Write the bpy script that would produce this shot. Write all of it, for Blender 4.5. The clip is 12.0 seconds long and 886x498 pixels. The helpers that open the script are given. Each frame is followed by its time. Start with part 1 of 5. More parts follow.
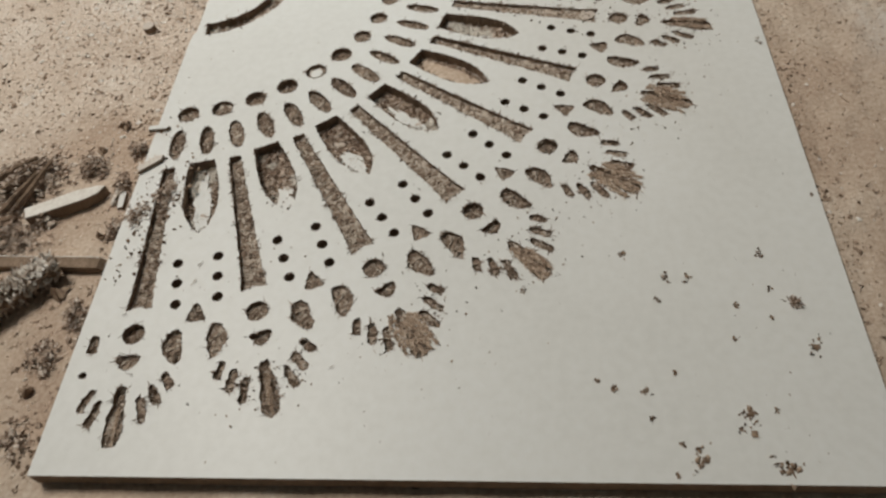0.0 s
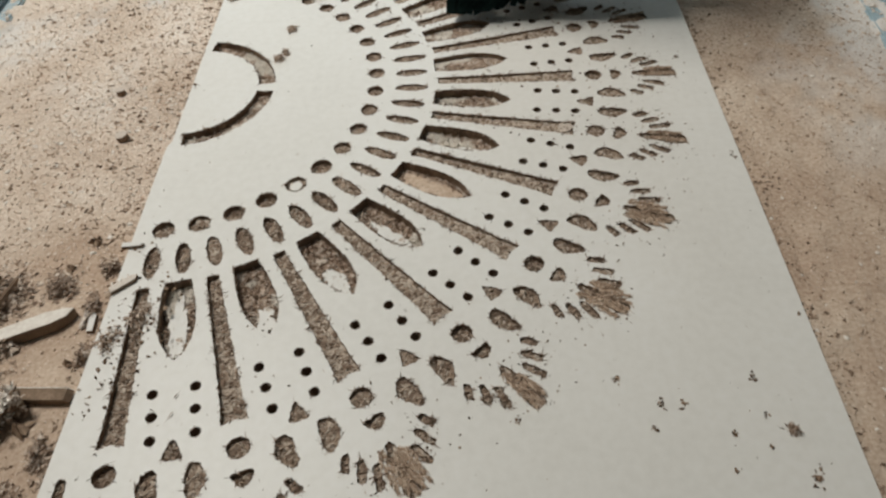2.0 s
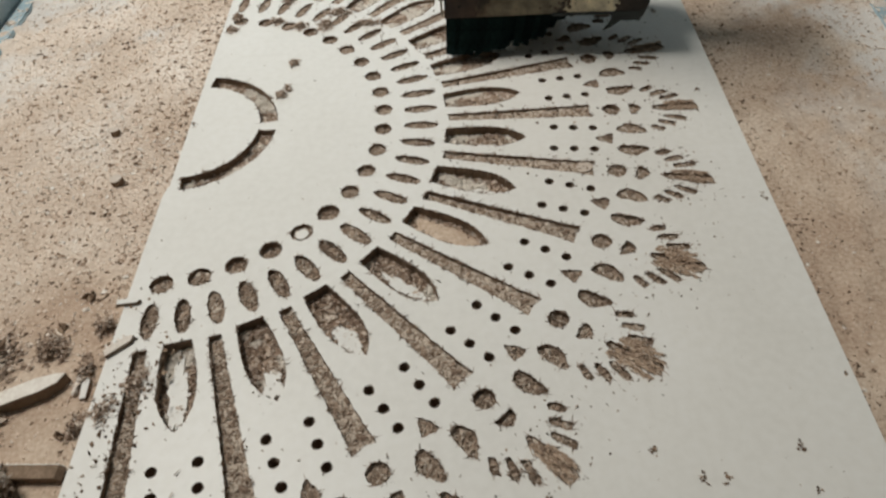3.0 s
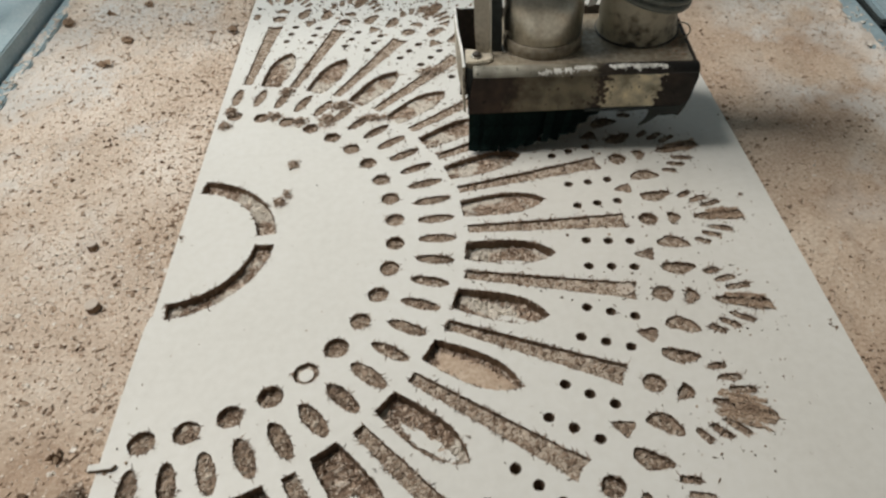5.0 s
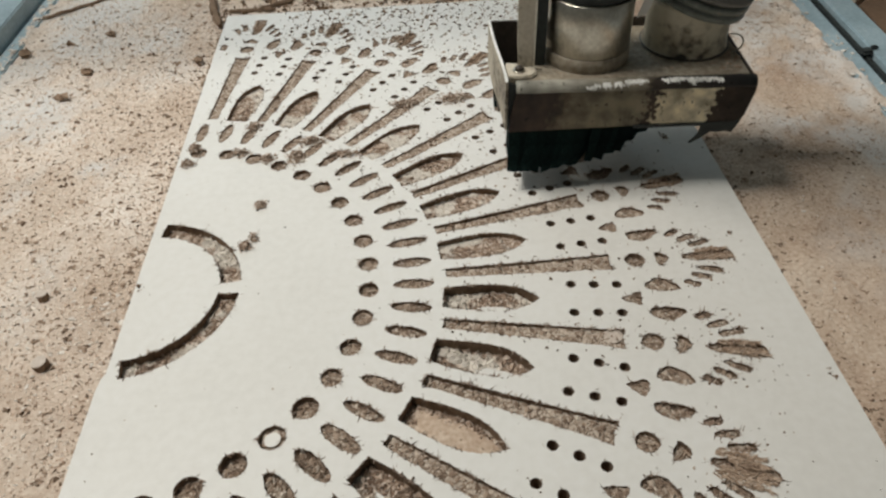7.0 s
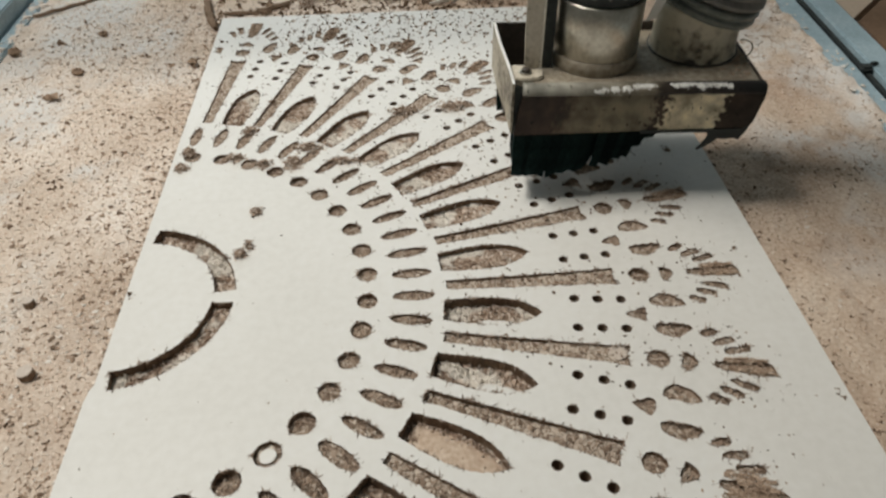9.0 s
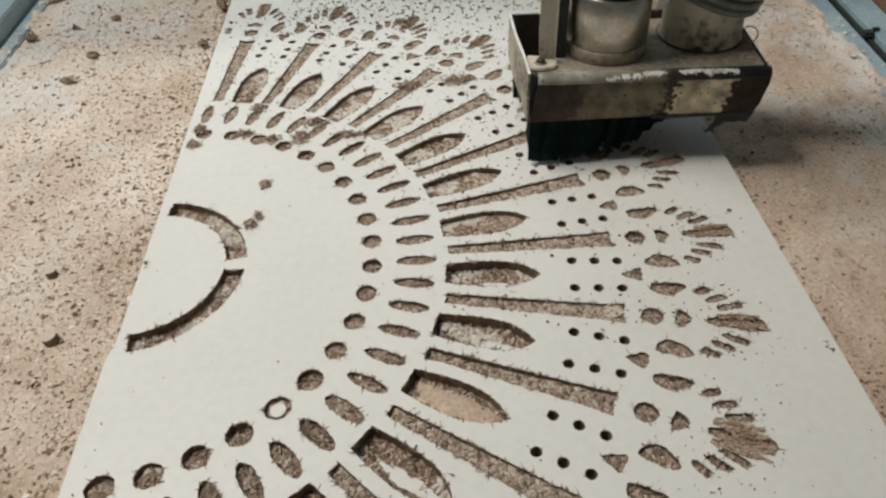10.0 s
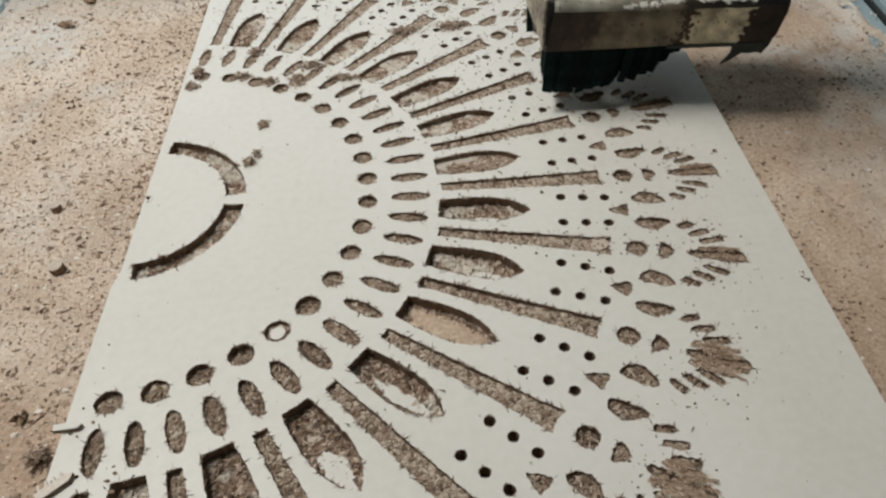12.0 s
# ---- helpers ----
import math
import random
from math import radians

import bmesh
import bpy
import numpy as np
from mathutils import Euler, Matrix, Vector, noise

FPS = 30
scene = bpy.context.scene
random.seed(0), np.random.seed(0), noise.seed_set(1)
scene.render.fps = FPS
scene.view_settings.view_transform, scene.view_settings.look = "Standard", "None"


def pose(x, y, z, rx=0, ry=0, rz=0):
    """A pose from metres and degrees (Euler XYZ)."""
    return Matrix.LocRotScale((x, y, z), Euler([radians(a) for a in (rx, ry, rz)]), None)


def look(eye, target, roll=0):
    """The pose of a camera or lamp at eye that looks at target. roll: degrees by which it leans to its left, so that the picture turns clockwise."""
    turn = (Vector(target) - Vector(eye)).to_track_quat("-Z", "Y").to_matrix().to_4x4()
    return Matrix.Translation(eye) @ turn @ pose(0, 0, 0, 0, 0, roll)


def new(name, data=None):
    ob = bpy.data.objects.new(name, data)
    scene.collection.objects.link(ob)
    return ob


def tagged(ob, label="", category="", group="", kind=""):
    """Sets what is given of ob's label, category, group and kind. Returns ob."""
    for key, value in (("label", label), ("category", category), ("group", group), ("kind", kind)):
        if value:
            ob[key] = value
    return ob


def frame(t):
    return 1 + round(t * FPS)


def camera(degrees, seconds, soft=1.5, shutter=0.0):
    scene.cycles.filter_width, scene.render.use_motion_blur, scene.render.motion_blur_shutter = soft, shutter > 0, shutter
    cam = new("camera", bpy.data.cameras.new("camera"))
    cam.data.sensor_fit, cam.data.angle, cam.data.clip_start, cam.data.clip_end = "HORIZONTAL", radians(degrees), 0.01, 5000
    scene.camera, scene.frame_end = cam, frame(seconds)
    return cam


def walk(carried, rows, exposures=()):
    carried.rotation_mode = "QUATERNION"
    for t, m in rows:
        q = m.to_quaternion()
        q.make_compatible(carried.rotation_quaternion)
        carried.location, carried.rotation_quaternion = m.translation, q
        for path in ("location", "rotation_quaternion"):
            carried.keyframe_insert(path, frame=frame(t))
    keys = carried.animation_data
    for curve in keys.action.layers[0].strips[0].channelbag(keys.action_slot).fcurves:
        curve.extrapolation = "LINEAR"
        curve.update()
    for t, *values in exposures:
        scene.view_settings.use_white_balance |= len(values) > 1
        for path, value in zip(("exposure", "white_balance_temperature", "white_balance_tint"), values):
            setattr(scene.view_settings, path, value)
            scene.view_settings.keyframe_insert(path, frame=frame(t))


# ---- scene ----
cam = camera(62.7, 12.0, soft=2.4, shutter=0.5)
PATH = [
    (0, (0.349, -0.161, 0.494), (0.168, 1.004, -1.121), -8.1),
    (0.5, (0.33, -0.153, 0.498), (0.212, 1.058, -1.089), -5.5),
    (1, (0.328, -0.153, 0.508), (0.221, 1.101, -1.047), -5.2),
    (1.5, (0.325, -0.133, 0.509), (0.238, 1.15, -1.023), -4.5),
    (2, (0.324, -0.116, 0.513), (0.261, 1.198, -0.993), -4.0),
    (2.5, (0.317, -0.082, 0.509), (0.261, 1.232, -0.997), -3.9),
    (3, (0.306, -0.059, 0.507), (0.254, 1.277, -0.98), -4.3),
    (3.5, (0.294, -0.032, 0.507), (0.248, 1.333, -0.954), -4.4),
    (5.5, (0.273, 0.076, 0.489), (0.286, 1.525, -0.889), -3.3),
    (6, (0.273, 0.088, 0.485), (0.301, 1.543, -0.886), -3.3),
    (6.5, (0.28, 0.101, 0.48), (0.312, 1.564, -0.883), -3.2),
    (7, (0.277, 0.103, 0.483), (0.335, 1.574, -0.871), -2.5),
    (8.8, (0.263, 0.121, 0.485), (0.356, 1.616, -0.841), -0.7),
    (9, (0.264, 0.118, 0.476), (0.361, 1.599, -0.865), -0.6),
    (9.5, (0.27, 0.102, 0.476), (0.338, 1.562, -0.889), -1.7),
    (10, (0.277, 0.087, 0.479), (0.323, 1.543, -0.892), -2.8),
    (10.5, (0.276, 0.077, 0.478), (0.323, 1.517, -0.909), -2.7),
    (11, (0.28, 0.07, 0.476), (0.308, 1.497, -0.925), -2.6),
    (11.5, (0.285, 0.059, 0.476), (0.31, 1.467, -0.944), -2.7),
    (12, (0.277, 0.049, 0.474), (0.328, 1.44, -0.962), -2.3),
]
walk(cam, [(t, look(eye, target, roll)) for t, eye, target, roll in PATH],
     [(0.0, -0.06), (0.5, 0.0), (1.0, -0.03), (2.5, -0.04), (3.5, -0.03), (5.5, -0.01), (7.0, 0.02), (9.5, 0.01), (10.5, -0.05), (12.0, -0.08)])

# ---- light ----
W = bpy.data.worlds.new("workshop")
scene.world = W
W.use_nodes = True
W.node_tree.nodes["Background"].inputs[0].default_value = (0.55, 0.62, 0.66, 1)
W.node_tree.nodes["Background"].inputs[1].default_value = 0.3


def area_lamp(name, m, sx, sy, watts, colour, spread=180):
    d = bpy.data.lights.new(name, "AREA")
    d.shape, d.size, d.size_y, d.energy, d.color, d.spread = "RECTANGLE", sx, sy, watts, colour, radians(spread)
    ob = new(name, d)
    ob.matrix_world = m
    return ob


area_lamp("tube_lamp", look((-0.75, 0.98, 2.35), (0.27, 0.92, 0.0)), 1.0, 0.36, 19.8, (1.0, 0.965, 0.89), 110)
area_lamp("side_lamp", look((-2.0, 1.1, 1.5), (0.3, 0.7, 0.0)), 1.0, 0.4, 4.0, (1.0, 0.95, 0.88))
area_lamp("window_light", look((-0.3, 4.3, 1.5), (0.2, 0.8, 0.0)), 2.4, 1.3, 23.5, (0.75, 0.92, 1.0))


# ---- materials ----
def mat(name, stops, scale=40.0, rough=0.6, bump=0.2, fine=400.0, metal=0.0, detail=6.0, bump_scale=None, island=0.0, obj_random=0.0, spec=0.5):
    """Colour from a two-scale noise through a ramp, with bump; island or obj_random mixes in a shade for each piece."""
    m = bpy.data.materials.new(name)
    m.use_nodes = True
    nt = m.node_tree
    b = nt.nodes["Principled BSDF"]
    tc = nt.nodes.new("ShaderNodeTexCoord")
    n1, n2 = nt.nodes.new("ShaderNodeTexNoise"), nt.nodes.new("ShaderNodeTexNoise")
    for n, s in ((n1, scale), (n2, fine)):
        n.inputs["Scale"].default_value, n.inputs["Detail"].default_value = s, detail
        nt.links.new(tc.outputs["Object"], n.inputs["Vector"])
    mix = nt.nodes.new("ShaderNodeMath")
    mix.operation = "MULTIPLY_ADD"
    mix.inputs[1].default_value = 0.55
    half = nt.nodes.new("ShaderNodeMath")
    half.operation = "MULTIPLY"
    half.inputs[1].default_value = 0.45
    nt.links.new(n2.outputs["Fac"], half.inputs[0])
    nt.links.new(n1.outputs["Fac"], mix.inputs[0])
    nt.links.new(half.outputs[0], mix.inputs[2])
    fac = mix.outputs[0]
    if island or obj_random:
        if island:
            src = nt.nodes.new("ShaderNodeNewGeometry").outputs["Random Per Island"]
        else:
            src = nt.nodes.new("ShaderNodeObjectInfo").outputs["Random"]
        add = nt.nodes.new("ShaderNodeMath")
        add.operation = "MULTIPLY_ADD"
        add.inputs[1].default_value = island or obj_random
        nt.links.new(src, add.inputs[0])
        off = nt.nodes.new("ShaderNodeMath")
        off.operation = "SUBTRACT"
        off.inputs[1].default_value = 0.5 * (island or obj_random)
        nt.links.new(fac, off.inputs[0])
        nt.links.new(off.outputs[0], add.inputs[2])
        fac = add.outputs[0]
    ramp = nt.nodes.new("ShaderNodeValToRGB")
    while len(ramp.color_ramp.elements) < len(stops):
        ramp.color_ramp.elements.new(0.5)
    for e, (p, c) in zip(ramp.color_ramp.elements, stops):
        e.position, e.color = p, (*c, 1)
    nt.links.new(fac, ramp.inputs[0])
    nt.links.new(ramp.outputs[0], b.inputs["Base Color"])
    b.inputs["Roughness"].default_value, b.inputs["Metallic"].default_value = rough, metal
    b.inputs["Specular IOR Level"].default_value = spec
    if bump:
        bp = nt.nodes.new("ShaderNodeBump")
        bp.inputs["Strength"].default_value, bp.inputs["Distance"].default_value = bump, 0.001
        n3 = nt.nodes.new("ShaderNodeTexNoise")
        n3.inputs["Scale"].default_value, n3.inputs["Detail"].default_value = bump_scale or fine, 5
        nt.links.new(tc.outputs["Object"], n3.inputs["Vector"])
        nt.links.new(n3.outputs["Fac"], bp.inputs["Height"])
        nt.links.new(bp.outputs[0], b.inputs["Normal"])
    return m


MELAMINE = mat("white_melamine", [(0.3, (0.695, 0.680, 0.64)), (0.5, (0.75, 0.737, 0.70)), (0.7, (0.79, 0.782, 0.755))], 5, 0.42, 0.05, 120, spec=0.35)
MDF_CUT = mat("cut_fibreboard", [(0.3, (0.155, 0.108, 0.075)), (0.55, (0.265, 0.19, 0.135)), (0.75, (0.40, 0.30, 0.22))], 90, 0.9, 0.6, 600, spec=0.1)
FIBRE = mat("torn_fibre", [(0.14, (0.15, 0.10, 0.072)), (0.40, (0.37, 0.272, 0.205)), (0.58, (0.53, 0.415, 0.33)), (0.86, (0.80, 0.71, 0.62))], 60, 0.95, 0.3, 700, island=0.7, spec=0.1)
FUZZ = mat("edge_fuzz", [(0.25, (0.11, 0.076, 0.055)), (0.55, (0.28, 0.20, 0.15)), (0.85, (0.62, 0.53, 0.45))], 60, 0.95, 0, 500, island=0.5, spec=0.1)
DUST = mat("sawdust", [(0.28, (0.46, 0.35, 0.265)), (0.42, (0.615, 0.505, 0.41)), (0.55, (0.74, 0.64, 0.55)), (0.70, (0.88, 0.83, 0.76))], 9, 0.82, 1.0, 260, detail=10, bump_scale=420, spec=0.3)
GRAIN = mat("sawdust_grain", [(0.16, (0.38, 0.275, 0.205)), (0.40, (0.66, 0.50, 0.39)), (0.75, (0.9, 0.82, 0.73))], 12, 0.9, 0, 260, island=0.7, spec=0.2)
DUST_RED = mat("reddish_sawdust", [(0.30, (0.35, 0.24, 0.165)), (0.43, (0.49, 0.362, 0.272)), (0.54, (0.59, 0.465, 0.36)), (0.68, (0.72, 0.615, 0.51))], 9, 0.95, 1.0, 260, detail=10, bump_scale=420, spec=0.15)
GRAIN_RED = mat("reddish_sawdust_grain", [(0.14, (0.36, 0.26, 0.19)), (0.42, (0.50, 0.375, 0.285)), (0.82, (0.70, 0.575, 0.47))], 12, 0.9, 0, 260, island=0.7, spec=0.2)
CRUMB = mat("brown_crumb", [(0.25, (0.085, 0.058, 0.04)), (0.5, (0.24, 0.165, 0.115)), (0.8, (0.44, 0.33, 0.24))], 80, 0.95, 0.4, 500, island=0.5, spec=0.1)
FLECK = mat("pale_fleck", [(0.3, (0.58, 0.50, 0.43)), (0.7, (0.82, 0.77, 0.70))], 80, 0.4, 0, 300, island=0.4)
STEEL_BLUE = mat("blue_grey_steel", [(0.3, (0.25, 0.34, 0.38)), (0.5, (0.36, 0.47, 0.52)), (0.72, (0.55, 0.62, 0.64))], 14, 0.45, 0.15, 200, spec=0.5)
BLACK = mat("black_rubber", [(0.3, (0.012, 0.016, 0.016)), (0.7, (0.035, 0.042, 0.04))], 60, 0.7, 0.3, 300)
BRISTLE = mat("dark_teal_bristle", [(0.3, (0.003, 0.006, 0.006)), (0.6, (0.009, 0.019, 0.018)), (0.8, (0.022, 0.040, 0.037))], 90, 0.9, 0.5, 500, obj_random=0.4, spec=0.05)
SPECK = mat("brown_speck", [(0.25, (0.16, 0.112, 0.08)), (0.5, (0.33, 0.238, 0.175)), (0.8, (0.5, 0.39, 0.3))], 80, 0.95, 0.3, 500, island=0.6, spec=0.1)
ALU = mat("dull_aluminium", [(0.3, (0.36, 0.335, 0.28)), (0.55, (0.58, 0.55, 0.475)), (0.75, (0.76, 0.735, 0.67))], 22, 0.30, 0.06, 260, metal=0.92)
HOSE = mat("grey_hose", [(0.3, (0.10, 0.095, 0.085)), (0.7, (0.24, 0.23, 0.21))], 30, 0.5, 0.2, 200)
DARK_PAINT = mat("grimy_dark_paint", [(0.3, (0.03, 0.024, 0.02)), (0.6, (0.075, 0.06, 0.048)), (0.8, (0.17, 0.145, 0.11))], 30, 0.5, 0.3, 200)
EDGE = mat("scuffed_bare_edge", [(0.30, (0.30, 0.28, 0.25)), (0.40, (0.66, 0.65, 0.61)), (0.56, (0.90, 0.89, 0.85))], 60, 0.4, 0.3, 260, detail=8)
GRIMY = mat("grimy_cream_metal", [(0.36, (0.06, 0.045, 0.033)), (0.44, (0.20, 0.17, 0.125)), (0.52, (0.42, 0.37, 0.285)), (0.7, (0.60, 0.55, 0.45))], 17, 0.5, 0.3, 150, detail=9)
DUSTY_METAL = mat("dusty_metal", [(0.34, (0.22, 0.185, 0.135)), (0.46, (0.54, 0.485, 0.39)), (0.7, (0.72, 0.66, 0.56))], 26, 0.6, 0.3, 240)
BROWN_BOX = mat("brown_board", [(0.3, (0.12, 0.07, 0.04)), (0.7, (0.22, 0.135, 0.08))], 8, 0.8, 0.2, 160)
GREY_ROOM = mat("painted_wall", [(0.3, (0.70, 0.69, 0.66)), (0.7, (0.78, 0.77, 0.74))], 2, 0.9, 0.1, 40)
TOP_METAL = mat("grimy_brown_top", [(0.34, (0.17, 0.138, 0.103)), (0.5, (0.33, 0.282, 0.215)), (0.66, (0.50, 0.45, 0.365))], 20, 0.55, 0.3, 160, detail=9)
PORT_PAINT = mat("grimy_cream_sheet_metal", [(0.36, (0.05, 0.038, 0.027)), (0.42, (0.34, 0.29, 0.21)), (0.50, (0.60, 0.54, 0.41)), (0.7, (0.72, 0.66, 0.53))], 13, 0.42, 0.3, 90, detail=9)
CUFF = mat("grey_green_rubber", [(0.3, (0.10, 0.11, 0.095)), (0.7, (0.24, 0.255, 0.225))], 30, 0.32, 0.1, 200)
CONCRETE = mat("concrete", [(0.3, (0.2, 0.2, 0.19)), (0.7, (0.32, 0.31, 0.29))], 3, 0.85, 0.3, 60)


def zoned(name, stops, width, chip, rough, streak=(1, 1, 1), grime=0.0):
    """Old paint in patches along a plate, chipped by noise."""
    m = bpy.data.materials.new(name)
    m.use_nodes = True
    nt = m.node_tree
    b = nt.nodes["Principled BSDF"]
    tc, sep = nt.nodes.new("ShaderNodeTexCoord"), nt.nodes.new("ShaderNodeSeparateXYZ")
    nt.links.new(tc.outputs["Object"], sep.inputs[0])
    n1, n2 = nt.nodes.new("ShaderNodeTexNoise"), nt.nodes.new("ShaderNodeTexNoise")
    drawn = nt.nodes.new("ShaderNodeVectorMath")
    drawn.operation, drawn.inputs[1].default_value = "MULTIPLY", streak
    nt.links.new(tc.outputs["Object"], drawn.inputs[0])
    for n, sc in ((n1, 42), (n2, 170)):
        n.inputs["Scale"].default_value, n.inputs["Detail"].default_value = sc, 5
        nt.links.new(drawn.outputs[0], n.inputs["Vector"])

    def madd(a, k, c):
        q = nt.nodes.new("ShaderNodeMath")
        q.operation = "MULTIPLY_ADD"
        nt.links.new(a, q.inputs[0])
        q.inputs[1].default_value = k
        if isinstance(c, float):
            q.inputs[2].default_value = c
        else:
            nt.links.new(c, q.inputs[2])
        return q.outputs[0]

    pos = madd(sep.outputs[0], 1.0 / width, madd(sep.outputs[2], -1.1, madd(n1.outputs["Fac"], chip, madd(n2.outputs["Fac"], chip * 1.6, -1.3 * chip + 0.088))))
    r = nt.nodes.new("ShaderNodeValToRGB")
    while len(r.color_ramp.elements) < len(stops):
        r.color_ramp.elements.new(0.5)
    for e, (p, c) in zip(r.color_ramp.elements, stops):
        e.position, e.color = p, (*c, 1)
    nt.links.new(pos, r.inputs[0])
    # blotches of grime and small dark chips over the paint
    n4, n5 = nt.nodes.new("ShaderNodeTexNoise"), nt.nodes.new("ShaderNodeTexNoise")
    for n, sc in ((n4, 48), (n5, 150)):
        n.inputs["Scale"].default_value, n.inputs["Detail"].default_value = sc, 6
        nt.links.new(tc.outputs["Object"], n.inputs["Vector"])
    tint = nt.nodes.new("ShaderNodeValToRGB")
    for e, p, c in zip(tint.color_ramp.elements, (0.36, 0.62), (1 - grime, 1 + 0.45 * grime)):
        e.position, e.color = p, (c, c * 0.985, c * 0.95, 1)
    spots = nt.nodes.new("ShaderNodeValToRGB")
    for e, p, c in zip(spots.color_ramp.elements, (0.335, 0.375), ((1 - grime) ** 2, 1.0)):
        e.position, e.color = p, (c, c, c, 1)
    nt.links.new(n4.outputs["Fac"], tint.inputs[0])
    nt.links.new(n5.outputs["Fac"], spots.inputs[0])
    colour = r.outputs[0]
    for extra in (tint, spots):
        mx = nt.nodes.new("ShaderNodeMix")
        mx.data_type, mx.blend_type = "RGBA", "MULTIPLY"
        mx.inputs[0].default_value = 1.0
        nt.links.new(colour, mx.inputs[6])
        nt.links.new(extra.outputs[0], mx.inputs[7])
        colour = mx.outputs[2]
    nt.links.new(colour, b.inputs["Base Color"])
    b.inputs["Roughness"].default_value = rough
    b.inputs["Specular IOR Level"].default_value = 0.25
    bp = nt.nodes.new("ShaderNodeBump")
    bp.inputs["Strength"].default_value, bp.inputs["Distance"].default_value = 0.35, 0.001
    nt.links.new(n2.outputs["Fac"], bp.inputs["Height"])
    nt.links.new(bp.outputs[0], b.inputs["Normal"])
    return m


FRONT_PAINT = zoned("old_front_paint", [(0.0, (0.040, 0.024, 0.017)), (0.16, (0.055, 0.034, 0.024)), (0.24, (0.15, 0.122, 0.083)), (0.36, (0.20, 0.17, 0.116)), (0.47, (0.18, 0.155, 0.106)), (0.555, (0.215, 0.183, 0.128)), (0.57, (0.050, 0.031, 0.021)),
                                        (0.605, (0.055, 0.036, 0.024)), (0.62, (0.62, 0.54, 0.385)), (0.74, (0.72, 0.64, 0.465)), (0.835, (0.74, 0.67, 0.50)), (0.85, (0.040, 0.026, 0.019)), (1.0, (0.018, 0.014, 0.012))], 0.230, 0.10, 0.40, (1, 1, 1), 0.55)
RIM_PAINT = zoned("scuffed_rim", [(0.0, (0.33, 0.325, 0.29)), (0.14, (0.40, 0.39, 0.345)), (0.28, (0.30, 0.285, 0.245)), (0.42, (0.24, 0.215, 0.17)), (0.53, (0.20, 0.175, 0.135)), (0.56, (0.06, 0.048, 0.04)), (0.70, (0.05, 0.043, 0.038)), (0.86, (0.028, 0.026, 0.026)), (1.0, (0.02, 0.022, 0.023))], 0.230, 0.10, 0.36, (0.45, 1.6, 1.6), 0.35)


def floor_material():
    """Torn fibre with patches where the white backing foil shows; each pocket has its own share of it."""
    m = FIBRE.copy()
    m.name = "pocket_floor_fibre"
    nt = m.node_tree
    b = nt.nodes["Principled BSDF"]
    old = b.inputs["Base Color"].links[0].from_socket
    tc, info = nt.nodes.new("ShaderNodeTexCoord"), nt.nodes.new("ShaderNodeObjectInfo")
    n = nt.nodes.new("ShaderNodeTexNoise")
    n.noise_dimensions = "4D"
    n.inputs["Scale"].default_value, n.inputs["Detail"].default_value = 34, 5
    w = nt.nodes.new("ShaderNodeMath")
    w.operation, w.inputs[1].default_value = "MULTIPLY", 37.0
    nt.links.new(info.outputs["Random"], w.inputs[0])
    nt.links.new(w.outputs[0], n.inputs["W"])
    nt.links.new(tc.outputs["Object"], n.inputs["Vector"])
    r = nt.nodes.new("ShaderNodeValToRGB")
    r.color_ramp.elements[0].position, r.color_ramp.elements[1].position = 0.505, 0.545
    nt.links.new(n.outputs["Fac"], r.inputs[0])
    mx = nt.nodes.new("ShaderNodeMix")
    mx.data_type = "RGBA"
    nt.links.new(r.outputs[0], mx.inputs[0])
    nt.links.new(old, mx.inputs[6])
    mx.inputs[7].default_value = (0.74, 0.69, 0.62, 1)
    nt.links.new(mx.outputs[2], b.inputs["Base Color"])
    return m


POCKET = floor_material()


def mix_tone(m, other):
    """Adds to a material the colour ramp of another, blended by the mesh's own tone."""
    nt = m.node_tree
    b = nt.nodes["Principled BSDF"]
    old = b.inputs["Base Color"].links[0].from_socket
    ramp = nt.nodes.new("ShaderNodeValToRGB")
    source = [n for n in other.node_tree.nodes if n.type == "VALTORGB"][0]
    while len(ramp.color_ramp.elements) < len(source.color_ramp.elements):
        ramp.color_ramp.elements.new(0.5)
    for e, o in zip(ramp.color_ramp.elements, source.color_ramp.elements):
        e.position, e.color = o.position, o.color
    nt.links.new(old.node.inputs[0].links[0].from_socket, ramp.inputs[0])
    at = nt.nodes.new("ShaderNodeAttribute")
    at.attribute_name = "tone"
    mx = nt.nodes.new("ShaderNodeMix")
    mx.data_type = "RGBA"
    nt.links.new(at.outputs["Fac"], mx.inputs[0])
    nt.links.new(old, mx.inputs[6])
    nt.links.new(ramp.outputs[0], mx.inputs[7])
    # the pale attribute mixes a painted whitish sheen into the dust colour
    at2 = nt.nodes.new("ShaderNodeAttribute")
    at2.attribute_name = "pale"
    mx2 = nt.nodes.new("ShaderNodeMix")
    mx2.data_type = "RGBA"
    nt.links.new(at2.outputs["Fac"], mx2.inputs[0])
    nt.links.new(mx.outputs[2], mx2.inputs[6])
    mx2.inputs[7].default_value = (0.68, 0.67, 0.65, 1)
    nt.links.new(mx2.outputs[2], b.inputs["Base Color"])


